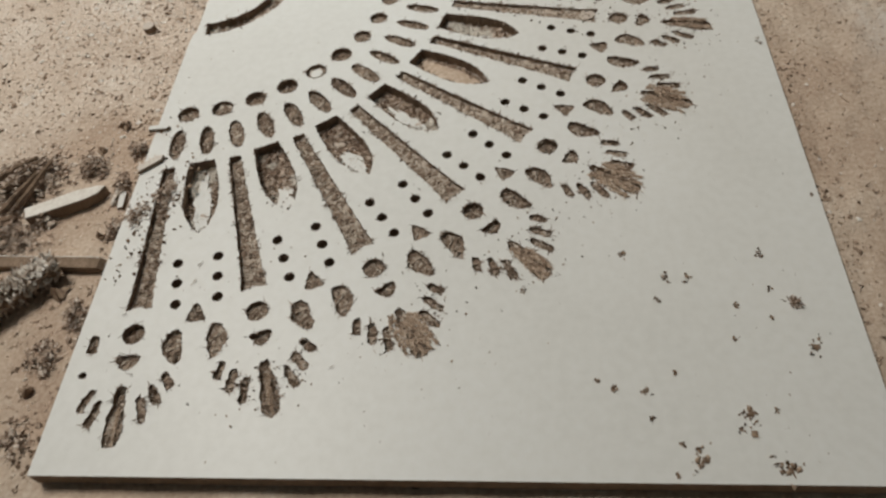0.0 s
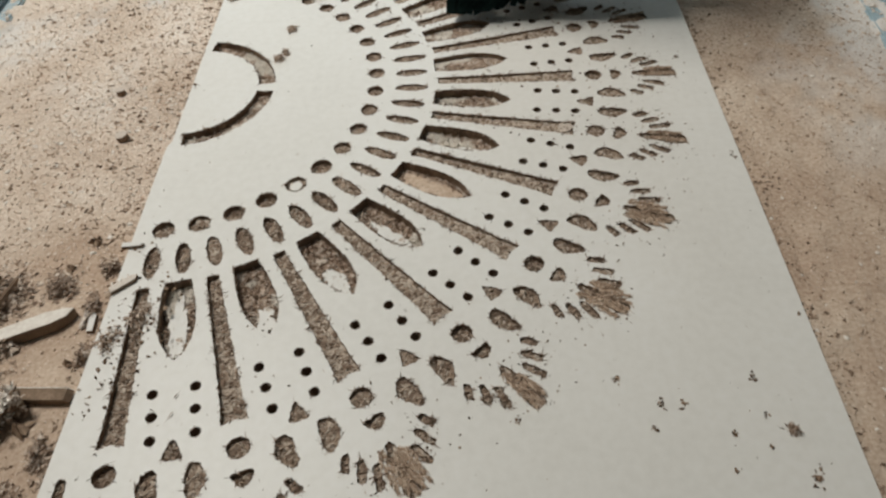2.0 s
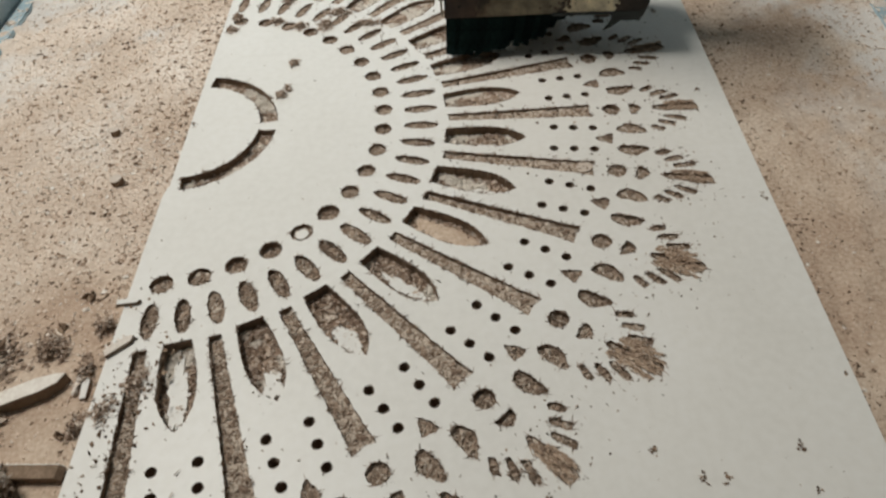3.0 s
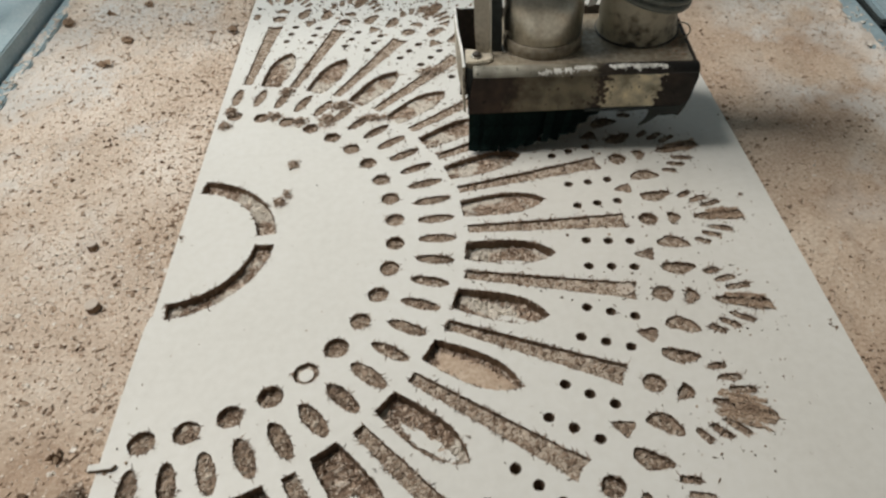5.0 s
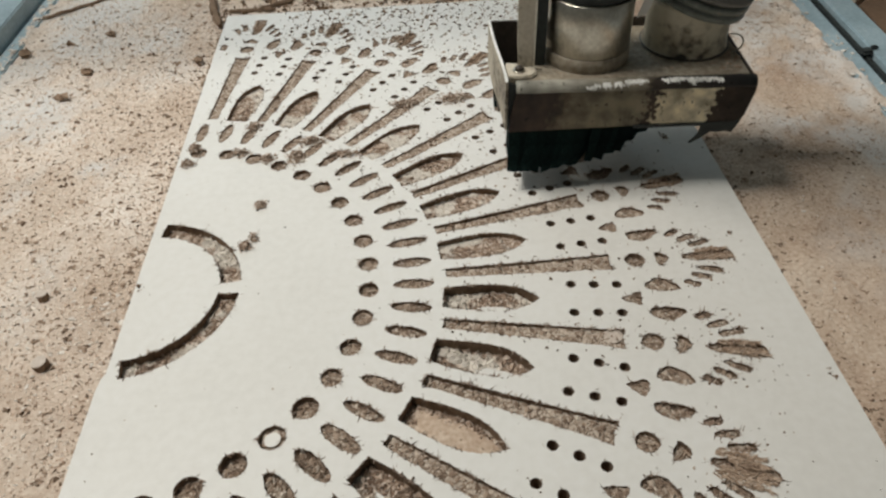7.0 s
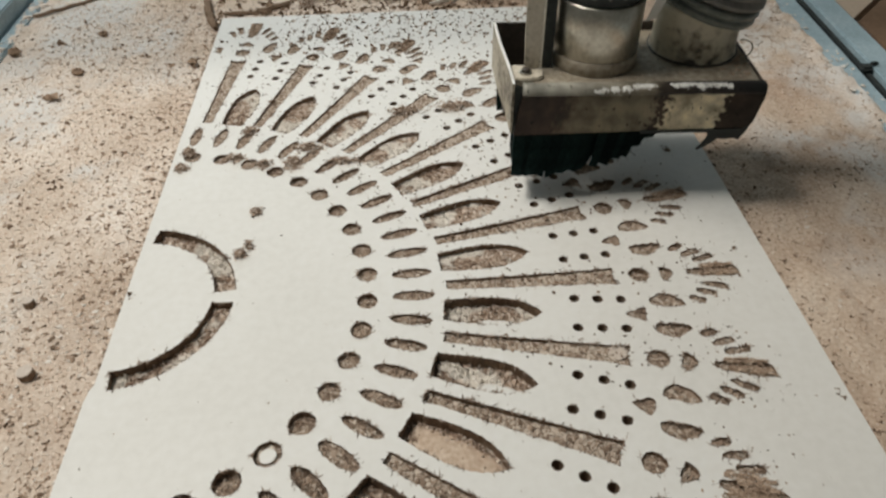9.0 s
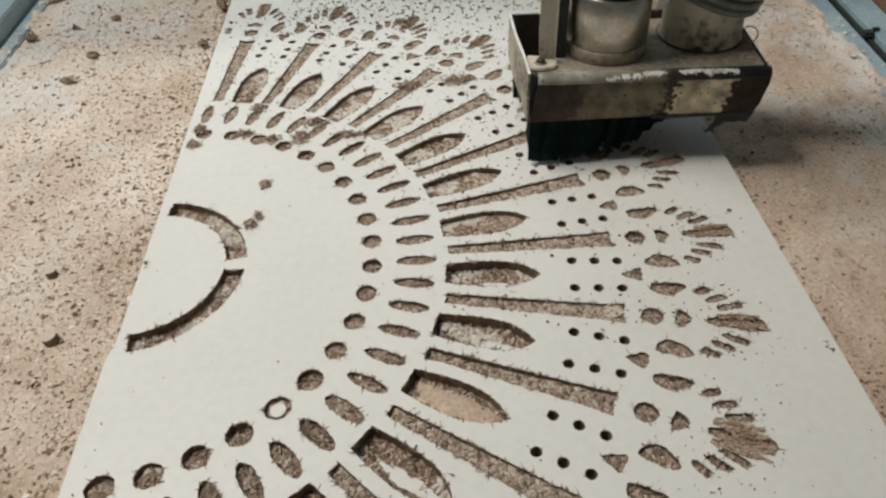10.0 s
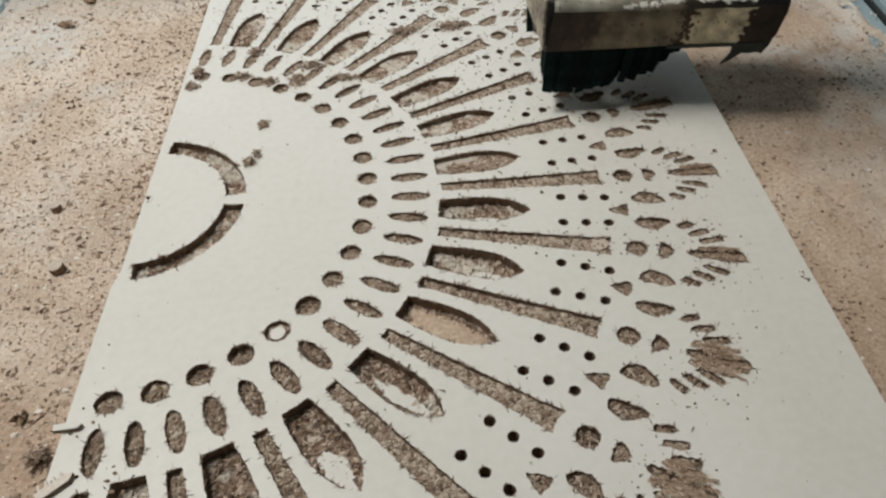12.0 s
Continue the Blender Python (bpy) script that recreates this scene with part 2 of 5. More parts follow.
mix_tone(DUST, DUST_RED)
TIP_FIBRE = mat("torn_tip_fibre", [(0.10, (0.20, 0.135, 0.095)), (0.40, (0.42, 0.31, 0.23)), (0.66, (0.52, 0.40, 0.305)), (0.92, (0.72, 0.62, 0.52))], 60, 0.95, 0.2, 700, island=0.6, spec=0.1)
PLAIN_FLOOR = mat("torn_fibre_floor", [(0.06, (0.13, 0.09, 0.064)), (0.34, (0.31, 0.228, 0.172)), (0.62, (0.43, 0.338, 0.265)), (0.88, (0.70, 0.62, 0.53))], 60, 0.95, 0.3, 700, island=0.75, spec=0.1)


# ---- mesh helpers ----
def part(name, bm, material, parent=None, label="", m=None):
    """Links a bmesh, or a finished mesh, as one object under a thing."""
    if isinstance(bm, bmesh.types.BMesh):
        me = bpy.data.meshes.new(name)
        bmesh.ops.recalc_face_normals(bm, faces=bm.faces)
        bm.to_mesh(me)
        bm.free()
    else:
        me = bm
    if material and not me.materials:
        me.materials.append(material)
    ob = new(name, me)
    if parent:
        ob.parent = parent
    if m is not None:
        ob.matrix_basis = m
    if label:
        tagged(ob, label)
    return ob


def holder(name, m, label, category, group="", kind=""):
    ob = new(name)
    ob.empty_display_size = 0.02
    ob.matrix_basis = m
    return tagged(ob, label, category, group, kind)


def box(x0, x1, y0, y1, z0, z1, bevel=0.0, bm=None):
    bm = bm or bmesh.new()
    vs = bmesh.ops.create_cube(bm, size=1.0)["verts"]
    for v in vs:
        v.co = Vector((x0 if v.co.x < 0 else x1, y0 if v.co.y < 0 else y1, z0 if v.co.z < 0 else z1))
    if bevel:
        es = list({e for v in vs for e in v.link_edges})
        bmesh.ops.bevel(bm, geom=es, offset=bevel, segments=2, affect="EDGES")
    return bm


def prism(points, z0, z1, bm=None, bevel=0.0):
    """A slab with the outline points (x, y) between two heights."""
    bm = bm or bmesh.new()
    lo = [bm.verts.new((x, y, z0)) for x, y in points]
    hi = [bm.verts.new((x, y, z1)) for x, y in points]
    bm.faces.new(hi)
    bm.faces.new(lo[::-1])
    n = len(points)
    for i in range(n):
        bm.faces.new((lo[i], lo[(i + 1) % n], hi[(i + 1) % n], hi[i]))
    if bevel:
        top = [e for e in bm.edges if all(v in hi for v in e.verts)]
        bmesh.ops.bevel(bm, geom=top, offset=bevel, segments=2, affect="EDGES")
    return bm


def lathe(profile, n=40, bm=None, m=None):
    """A turned body from (radius, z) pairs, closed at both ends."""
    bm = bm or bmesh.new()
    rings = []
    for r, z in profile:
        ring = []
        for i in range(n):
            a = 2 * math.pi * i / n
            co = Vector((r * math.cos(a), r * math.sin(a), z))
            ring.append(bm.verts.new(m @ co if m is not None else co))
        rings.append(ring)
    for a, b in zip(rings, rings[1:]):
        for i in range(n):
            f = bm.faces.new((a[i], a[(i + 1) % n], b[(i + 1) % n], b[i]))
            f.smooth = True
    bm.faces.new(rings[0][::-1])
    bm.faces.new(rings[-1])
    return bm


def mesh_from(name, verts, faces, material):
    me = bpy.data.meshes.new(name)
    me.from_pydata([tuple(v) for v in verts], [], [tuple(f) for f in faces])
    me.materials.append(material)
    return me


def slivers(rng, base, way, length, width):
    """Thin three-sided tapering splinters: verts and faces as arrays."""
    n = len(base)
    way = way / np.linalg.norm(way, axis=1)[:, None]
    side = np.cross(way, rng.normal(size=(n, 3)))
    side /= np.linalg.norm(side, axis=1)[:, None]
    up = np.cross(way, side)
    w = width[:, None]
    v = np.stack([base + side * w, base - side * w * 0.6 + up * w * 0.8, base - side * w * 0.5 - up * w * 0.7, base + way * length[:, None]], 1).reshape(-1, 3)
    k = np.arange(n)[:, None, None] * 4
    f = (np.array([[0, 1, 3], [1, 2, 3], [2, 0, 3], [0, 2, 1]])[None] + k).reshape(-1, 3)
    return v, f


def crumbs(rng, pos, size, flat=0.6):
    """Irregular six-cornered grains."""
    n = len(pos)
    c = np.array([[1, 0, 0], [-1, 0, 0], [0, 1, 0], [0, -1, 0], [0, 0, 1], [0, 0, -1]], float)
    k = c[None] * rng.uniform(0.5, 1.25, (n, 6, 1)) + rng.uniform(-0.3, 0.3, (n, 6, 3))
    k *= rng.uniform(0.55, 1.5, (n, 1, 3)) * np.array([1, 1, flat])
    a = rng.uniform(0, 6.283, n)
    x = k[:, :, 0] * np.cos(a)[:, None] - k[:, :, 1] * np.sin(a)[:, None]
    y = k[:, :, 0] * np.sin(a)[:, None] + k[:, :, 1] * np.cos(a)[:, None]
    v = np.stack([x, y, k[:, :, 2]], 2) * size[:, None, None] + pos[:, None, :]
    f = np.array([[0, 2, 4], [2, 1, 4], [1, 3, 4], [3, 0, 4], [2, 0, 5], [1, 2, 5], [3, 1, 5], [0, 3, 5]])
    return v.reshape(-1, 3), (f[None] + np.arange(n)[:, None, None] * 6).reshape(-1, 3)


# ---- room ----
BED = -0.016
for nm, b6 in (("floor", (-3.2, 3.6, -3.2, 4.8, -0.95, -0.85)),):
    tagged(part(nm, box(*b6), CONCRETE), "grey concrete workshop floor under the machine", "floor", kind="structure")
for nm, b6 in (("wall_west", (-3.3, -3.2, -3.2, 4.8, -0.85, 2.9)), ("wall_east", (3.6, 3.7, -3.2, 4.8, -0.85, 2.9)),
               ("wall_south", (-3.2, 3.6, -3.3, -3.2, -0.85, 2.9)), ("wall_north", (-3.2, 3.6, 4.8, 4.9, -0.85, 2.9))):
    tagged(part(nm, box(*b6), GREY_ROOM), "plain painted workshop wall", "wall", kind="structure")
tagged(part("ceiling", box(-3.3, 3.7, -3.3, 4.9, 2.9, 3.0), GREY_ROOM), "plain painted workshop ceiling", "ceiling", kind="structure")

# ---- machine table ----
table = holder("router_table", pose(0, 0, -0.85), "large router table with blue-grey steel rails and a dusty bed", "machine")
Z = 0.85
part("spoilboard", box(-0.30, 0.80, -0.9, 2.1, Z + BED - 0.03, Z + BED - 0.0035, 0.002), MDF_CUT, table, "brown fibreboard bed sheet")
part("base_frame", box(-0.52, 1.25, -0.92, 2.12, 0, Z + BED - 0.0304, 0.004), STEEL_BLUE, table)
SKEW = math.tan(radians(3.0))


def lane(x0, x1, z0, z1, skew, bevel=0.002):
    """A long member along the table; skew turns it a little about y = 1."""
    return prism([(x - skew * (1.0 - y), y) for x, y in ((x0, -0.9), (x1, -0.9), (x1, 2.1), (x0, 2.1))], z0, z1, None, bevel)


for nm, x0, x1, z1, k in (("side_strip", -0.324, -0.3004, BED + 0.004, 0), ("side_rail", -0.362, -0.3244, BED + 0.03, 0), ("side_strip", 0.8600, 0.8940, BED + 0.004, SKEW), ("side_rail", 0.9064, 0.946, BED + 0.012, SKEW)):
    part(nm, lane(x0, x1, Z + BED - 0.03, Z + z1, k), STEEL_BLUE, table, "blue-grey painted steel, dusty")
part("guide_slot", lane(0.8944, 0.9060, Z + BED - 0.03, Z + BED - 0.004, SKEW, 0.001), BLACK, table, "black slot between the rails")
part("drive_belt", lane(0.8968, 0.9040, Z + BED - 0.0036, Z + BED + 0.005, SKEW, 0.001), BLACK, table, "black toothed belt")
clamp_bm = box(0.888, 0.906, 0.962, 0.978, Z + BED + 0.0052, Z + BED + 0.013, 0.003)
box(0.902, 0.913, 0.968, 0.976, Z + BED + 0.0122, Z + BED + 0.0165, 0.002, clamp_bm)
part("belt_clamp", clamp_bm, BLACK, table, "small dark clamp on the belt")

# unseen gantry, added so that its beam casts the soft band across the bed
gantry = holder("gantry", pose(0, 0, -0.85), "steel gantry that spans the router table", "machine")
part("beam", box(-0.51, 1.24, 1.12, 1.18, Z + 0.45, Z + 0.53, 0.004), STEEL_BLUE, gantry)
for x in (-0.51, 1.19):
    part("side_post", box(x, x + 0.05, 1.10, 1.19, Z + BED - 0.03, Z + 0.4496, 0.003), STEEL_BLUE, gantry)

# ---- sawdust ----
rng = np.random.default_rng(7)


def lattice(nx, ny, cells_x, cells_y):
    """Smooth noise on a grid."""
    g = rng.normal(size=(cells_x + 3, cells_y + 3))
    u, v = np.linspace(0, cells_x, nx, endpoint=False), np.linspace(0, cells_y, ny, endpoint=False)
    i, j = u.astype(int), v.astype(int)
    fu, fv = u - i, v - j
    fu, fv = fu * fu * (3 - 2 * fu), fv * fv * (3 - 2 * fv)
    a = g[i][:, j] * (1 - fu)[:, None] + g[i + 1][:, j] * fu[:, None]
    b = g[i][:, j + 1] * (1 - fu)[:, None] + g[i + 1][:, j + 1] * fu[:, None]
    return a * (1 - fv)[None] + b * fv[None]


GROUND = {}


def ground(px, py):
    """Height of the sawdust at places in the plan."""
    x, y, h = GROUND["x"], GROUND["y"], GROUND["h"]
    i = np.clip(np.rint((px - x[0]) / (x[1] - x[0])).astype(int), 0, len(x) - 1)
    j = np.clip(np.rint((py - y[0]) / (y[1] - y[0])).astype(int), 0, len(y) - 1)
    return h[i, j]


def sawdust():
    nx, ny = 300, 560
    x, y = np.linspace(-0.315, 0.868, nx), np.linspace(-0.9, 2.1, ny)
    h = lattice(nx, ny, 12, 30) * 0.0009 + lattice(nx, ny, 50, 130) * 0.0008 + lattice(nx, ny, 149, 280) * 0.0006
    X, Y = np.meshgrid(x, y, indexing="ij")
    under = (X > -0.004) & (X < 0.614) & (Y > -0.004) & (Y < 1.194)
    ridge = np.exp(-np.abs(Y - 1.27) / 0.05) * 0.006 * (X > 0.1) * (X < 0.6)
    h = np.where(under, np.minimum(h, 0) - 0.0012, h + ridge + 0.0006)
    edge = np.clip((np.abs(X - 0.275) - 0.565) / 0.02, 0, 1)
    h = h + edge * (0.0045 + 0.004 * np.clip(lattice(nx, ny, 80, 200), -1, 1))
    GROUND.update(x=x, y=y, h=BED + h - 0.0004)
    v = np.stack([X, Y, BED + h - 0.0004], 2).reshape(-1, 3)
    k = (np.arange(nx - 1)[:, None] * ny + np.arange(ny - 1)[None]).reshape(-1)
    f = np.stack([k, k + ny, k + ny + 1, k + 1], 1)
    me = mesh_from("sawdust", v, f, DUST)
    me.polygons.foreach_set("use_smooth", [True] * len(me.polygons))
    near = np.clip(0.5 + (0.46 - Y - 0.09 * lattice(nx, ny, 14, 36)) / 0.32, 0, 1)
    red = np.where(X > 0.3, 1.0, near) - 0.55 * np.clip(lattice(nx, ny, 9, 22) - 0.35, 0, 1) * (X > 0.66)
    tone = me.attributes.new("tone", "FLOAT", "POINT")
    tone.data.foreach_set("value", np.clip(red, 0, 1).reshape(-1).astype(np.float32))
    # sheen of reflected light, painted as whitish patches on far-left and right bed
    patch_noise = lattice(nx, ny, 11, 26) + 0.5 * lattice(nx, ny, 34, 80) + 0.3 * lattice(nx, ny, 110, 260)
    where = np.where(X < 0.3, np.clip((Y - 0.50) / 0.30, 0, 1) * np.clip(-X / 0.08, 0, 1), 0.75 * np.clip((X - 0.66) / 0.06, 0, 1) * np.clip((Y - 0.35) / 0.3, 0, 1))
    pale = me.attributes.new("pale", "FLOAT", "POINT")
    pale.data.foreach_set("value", (where * np.clip(0.34 + 0.62 * patch_noise, 0, 0.95)).reshape(-1).astype(np.float32))
    return tagged(new("sawdust", me), "pinkish-tan sawdust lying thick over the machine bed", "sawdust", kind="stuff")


sawdust()


def scatter(name, n, material, lo, hi, label, region, flat=0.6):
    p = region(n)
    s = lo * (hi / lo) ** (rng.uniform(0, 1, len(p)) ** 2.2)
    if hi > 0.003:
        # the larger bits are lumps of three
        p, s = np.repeat(p, 3, 0), np.repeat(s, 3) * 0.68
        p = p + rng.normal(0, 1, p.shape) * s[:, None] * 0.6
    pos = np.column_stack([p, ground(p[:, 0], p[:, 1]) + s * 0.2])
    v, f = crumbs(rng, pos, s, flat)
    return tagged(new(name, mesh_from(name, v, f, material)), label, "wood chips", kind="stuff")


def bed_left(n):
    p = np.column_stack([-0.30 + 0.295 * rng.uniform(0, 1, n) ** 0.75, rng.uniform(-0.02, 1.5, n)])
    keep = rng.uniform(0, 1, n) < np.clip(0.25 + (p[:, 1] - 0.28) / 0.22, 0.25, 1)
    return p[keep]


def bed_patches(n):
    """Drifts where the pale flecks gather, thinning out towards the near end."""
    p = np.column_stack([-0.30 + 0.295 * rng.uniform(0, 1, n), rng.uniform(0.30, 1.5, n)])
    patch_noise = np.array([noise.noise(Vector((x * 9, y * 6, 4))) for x, y in p])
    return p[rng.uniform(0, 1, n) < np.clip(0.16 + 1.6 * patch_noise, 0.06, 1) * np.clip((p[:, 1] - 0.25) / 0.35, 0, 1)]


def bed_right(n):
    return np.column_stack([rng.uniform(0.616, 0.86, n), rng.uniform(-0.1, 1.5, n)])


def bed_flakes(n):
    return np.column_stack([rng.uniform(0.620, 0.86, n), 0.30 + 1.3 * rng.uniform(0, 1, n) ** 0.75])


def bed_far(n):
    return np.column_stack([rng.uniform(-0.02, 0.65, n), 1.195 + np.abs(rng.normal(0, 0.12, n))])


def along_edge(n):
    q = rng.uniform(0, 1, n) < 0.6
    d = np.abs(rng.exponential(0.012, n)) + 0.001
    return np.column_stack([np.where(q, -d, 0.611 + d), rng.uniform(0.0, 1.2, n)])


scatter("dark_crumbs", 1600, SPECK, 0.0017, 0.0048, "small dark brown fibre crumbs on the sawdust", bed_left, 0.45)
scatter("dark_crumbs", 330, SPECK, 0.0010, 0.0036, "small dark brown fibre crumbs on the sawdust", bed_right)
scatter("edge_crumbs", 1500, SPECK, 0.0009, 0.0035, "brown fibre crumbs gathered along the white board", along_edge)
scatter("far_crumbs", 2200, CRUMB, 0.0012, 0.0060, "heaped brown chips beyond the white board", bed_far, 0.9)
scatter("sawdust_grains", 42000, GRAIN, 0.0006, 0.0019, "loose pinkish-tan sawdust grains on the bed", bed_left, 0.7)
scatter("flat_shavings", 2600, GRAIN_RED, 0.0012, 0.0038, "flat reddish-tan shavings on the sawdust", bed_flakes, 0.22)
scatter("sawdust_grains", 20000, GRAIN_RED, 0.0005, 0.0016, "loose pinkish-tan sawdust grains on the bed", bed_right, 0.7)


def bed_wisps(n, material, region, thick):
    """Thin torn strands that lie flat on the sawdust."""
    p = region(n)
    k = len(p)
    a = rng.uniform(0, 6.283, k)
    way = np.column_stack([np.cos(a), np.sin(a), rng.uniform(-0.05, 0.12, k)])
    v, f = slivers(rng, np.column_stack([p, ground(p[:, 0], p[:, 1]) + 0.0009]), way, 0.003 + rng.exponential(0.0030, k), rng.uniform(0.0004, 0.0009, k) * thick)
    return tagged(new("fibre_wisps", mesh_from("fibre_wisps", v, f, material)), "thin brown torn fibres scattered over the sawdust", "wood chips", kind="stuff")


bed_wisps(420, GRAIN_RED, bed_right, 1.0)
bed_wisps(260, SPECK, bed_right, 1.5)
bed_wisps(420, SPECK, bed_left, 1.3)
scatter("pale_flecks", 14000, FLECK, 0.0008, 0.0030, "pale shiny flecks in the sawdust", bed_patches, 0.35)
scatter("pale_flecks", 1500, FLECK, 0.0007, 0.0022, "pale shiny flecks in the sawdust", bed_right, 0.4)


def rail_dust(n):
    q = rng.uniform(0, 1, n) < 0.5
    return np.column_stack([np.where(q, -0.302 - np.abs(rng.exponential(0.008, n)), 0.853 + np.abs(rng.exponential(0.012, n))), rng.uniform(0.3, 1.6, n)])


def rail_scatter():
    p = rail_dust(1600)
    p = p[(p[:, 0] > -0.322) & (p[:, 0] < 0.886)]
    s = rng.uniform(0.0008, 0.0035, len(p))
    v, f = crumbs(rng, np.column_stack([p, BED + 0.004 + s * 0.3]), s)
    tagged(new("rail_crumbs", mesh_from("rail_crumbs", v, f, FLECK)), "pale dust crumbs along the steel strips", "wood chips", kind="stuff")


rail_scatter()

# ---- carved board ----
CX, CY, ROT = -0.003, 0.595, -0.2
WIDE, LONG, THICK = 0.610, 1.190, 0.016


def ring_shape(points, steps=1):
    """Outline from (radius, degrees off the axis) to metres along and across the axis, about a middle radius."""
    r0 = 0.5 * (min(p[0] for p in points) + max(p[0] for p in points))
    a0 = 0.5 * (min(p[1] for p in points) + max(p[1] for p in points))
    out = []
    for r, a in points:
        d = radians(a - a0)
        out.append((r * math.cos(d) - r0, r * math.sin(d)))
    return r0, a0, out


def ellipse(a, b, n):
    return [(a * math.cos(2 * math.pi * i / n), b * math.sin(2 * math.pi * i / n)) for i in range(n)]


def petal_outline():
    side = [(-0.0435, 0.0122), (-0.03, 0.0143), (-0.012, 0.0162), (0.002, 0.0168), (0.014, 0.0160), (0.024, 0.0135), (0.033, 0.0095), (0.040, 0.0048), (0.0445, 0.0)]
    return side + [(u, -v) for u, v in side[-2::-1]]


def bar_outline():
    return [(-0.079, -0.0058), (0.060, -0.0094), (0.079, -0.0112), (0.0765, 0.0), (0.079, 0.0112), (0.060, 0.0094), (-0.079, 0.0058)]


def tooth_outline(half, w):
    return [(-half, -w * 0.85), (half * 0.8, -w), (half, -w * 0.3), (half * 0.95, w * 0.7), (half * 0.7, w), (-half, w * 0.85)]


def arc_outline(r0, r1, a0, a1):
    n = 26
    out = [(r1 * math.cos(radians(a0 + (a1 - a0) * i / n)), r1 * math.sin(radians(a0 + (a1 - a0) * i / n))) for i in range(n + 1)]
    return out + [(r0 * math.cos(radians(a1 + (a0 - a1) * i / n)), r0 * math.sin(radians(a1 + (a0 - a1) * i / n))) for i in range(n + 1)]


def at_polar(r, a, turn=0.0):
    return pose(CX + r * math.cos(radians(a)), CY + r * math.sin(radians(a)), 0, 0, 0, a + turn)


POCKETS = []  # (kind, pose, outline, depth)


DEPTH = {"petal_pocket": 0.0118, "bar_pocket": 0.0085, "round_pocket": 0.0072, "oval_pocket": 0.0050, "drill_hole": 0.0150, "wedge_pocket": 0.0042, "heart_pocket": 0.0055,
         "leaf_pocket": 0.0045, "tooth_pocket": 0.0042, "arc_pocket": 0.0095}


def rounded(points, times=2):
    """Cuts the corners of an outline, as a round cutter leaves them."""
    for _ in range(times):
        out = []
        for (x0, y0), (x1, y1) in zip(points, points[1:] + points[:1]):
            out += [(0.78 * x0 + 0.22 * x1, 0.78 * y0 + 0.22 * y1), (0.22 * x0 + 0.78 * x1, 0.22 * y0 + 0.78 * y1)]
        points = out
    return points


def add_pocket(kind, m, outline):
    if kind in ("leaf_pocket", "tooth_pocket", "heart_pocket", "wedge_pocket"):
        outline = rounded(outline)
    POCKETS.append((kind, m, outline, DEPTH[kind]))


for k in range(-10, 10):
    add_pocket("round_pocket", at_polar(0.2285, 0.35 + 8.69 * (k + 0.5)), ellipse(0.0094, 0.0094, 22) if k > -5 else ellipse(0.0106, 0.0110, 22))
for k in range(-13, 15):
    add_pocket("oval_pocket", at_polar(0.2702, -2.6 + 6.23 * k), ellipse(0.0190, 0.0062, 24) if k > -6 else ellipse(0.0198, 0.0074, 24))
LEAF = [(0.483, 4.75), (0.4835, 3.5), (0.499, 2.75), (0.5165, 4.25), (0.510, 4.9)]
for k in range(-7, 7):
    a = 12 * k + 6 + ROT
    add_pocket("petal_pocket", at_polar(0.3415, a), petal_outline())
    for r, da in ((0.416, 2.4), (0.437, 2.28), (0.458, 2.2)):
        for s in (-1, 1):
            add_pocket("drill_hole", at_polar(r, a + s * da), ellipse(0.0046, 0.0046, 14))
    add_pocket("wedge_pocket", at_polar(0.470, a), [(-0.0100, 0.0012), (0.006, 0.0088), (0.0085, 0.0065), (0.0075, -0.0065), (0.0055, -0.0088), (-0.0100, -0.0012)])
for k in range(-7, 8):
    a = 12 * k + ROT
    add_pocket("bar_pocket", at_polar(0.380, a), bar_outline())
    add_pocket("round_pocket", at_polar(0.4818, a), ellipse(0.0094, 0.0094, 22))
    add_pocket("heart_pocket", at_polar(0.508, a), [(-0.0060, 0.0096), (-0.0068, 0.0), (-0.0060, -0.0096), (-0.0005, -0.0080), (0.0080, -0.001), (0.0015, 0.0078)])
    for s in (-1, 1):
        if k * s == 7:
            continue
        r0, a0, o = ring_shape(LEAF)
        add_pocket("leaf_pocket", at_polar(r0, a + s * a0), [(u, v * s) for u, v in (o if s > 0 else o[::-1])])
    add_pocket("tooth_pocket", at_polar(0.5525, a), [(-0.025, -0.0040), (-0.005, -0.0056), (0.012, -0.0078), (0.021, -0.0072), (0.025, -0.001), (0.022, 0.006), (0.012, 0.0076), (-0.005, 0.0056), (-0.025, 0.0040)])
    for r, da, h in ((0.5490, 1.90, 0.0112), (0.5385, 2.85, 0.0098), (0.5275, 3.80, 0.0078)):
        for s in (-1, 1):
            if k * s == 7 and da > 3:
                continue
            add_pocket("tooth_pocket", at_polar(r, a + s * da, s * (6 + 5 * da)), tooth_outline(h, 0.0038))
for s in (-1, 1):
    add_pocket("tooth_pocket", at_polar(0.4895, s * 87.9), tooth_outline(0.0085, 0.0046))
    add_pocket("drill_hole", at_polar(0.5165, s * 88.0), ellipse(0.0032, 0.0032, 12))
ARC = pose(CX + 0.007, CY, 0)
add_pocket("arc_pocket", ARC, arc_outline(0.0805, 0.1003, 4.6, 83.5))
add_pocket("arc_pocket", ARC, arc_outline(0.0805, 0.1003, -83.5, -4.4))


def densify(points, step):
    out = []
    for (x0, y0), (x1, y1) in zip(points, points[1:] + points[:1]):
        n = max(1, round(math.hypot(x1 - x0, y1 - y0) / step))
        out += [(x0 + (x1 - x0) * i / n, y0 + (y1 - y0) * i / n) for i in range(n)]
    return out


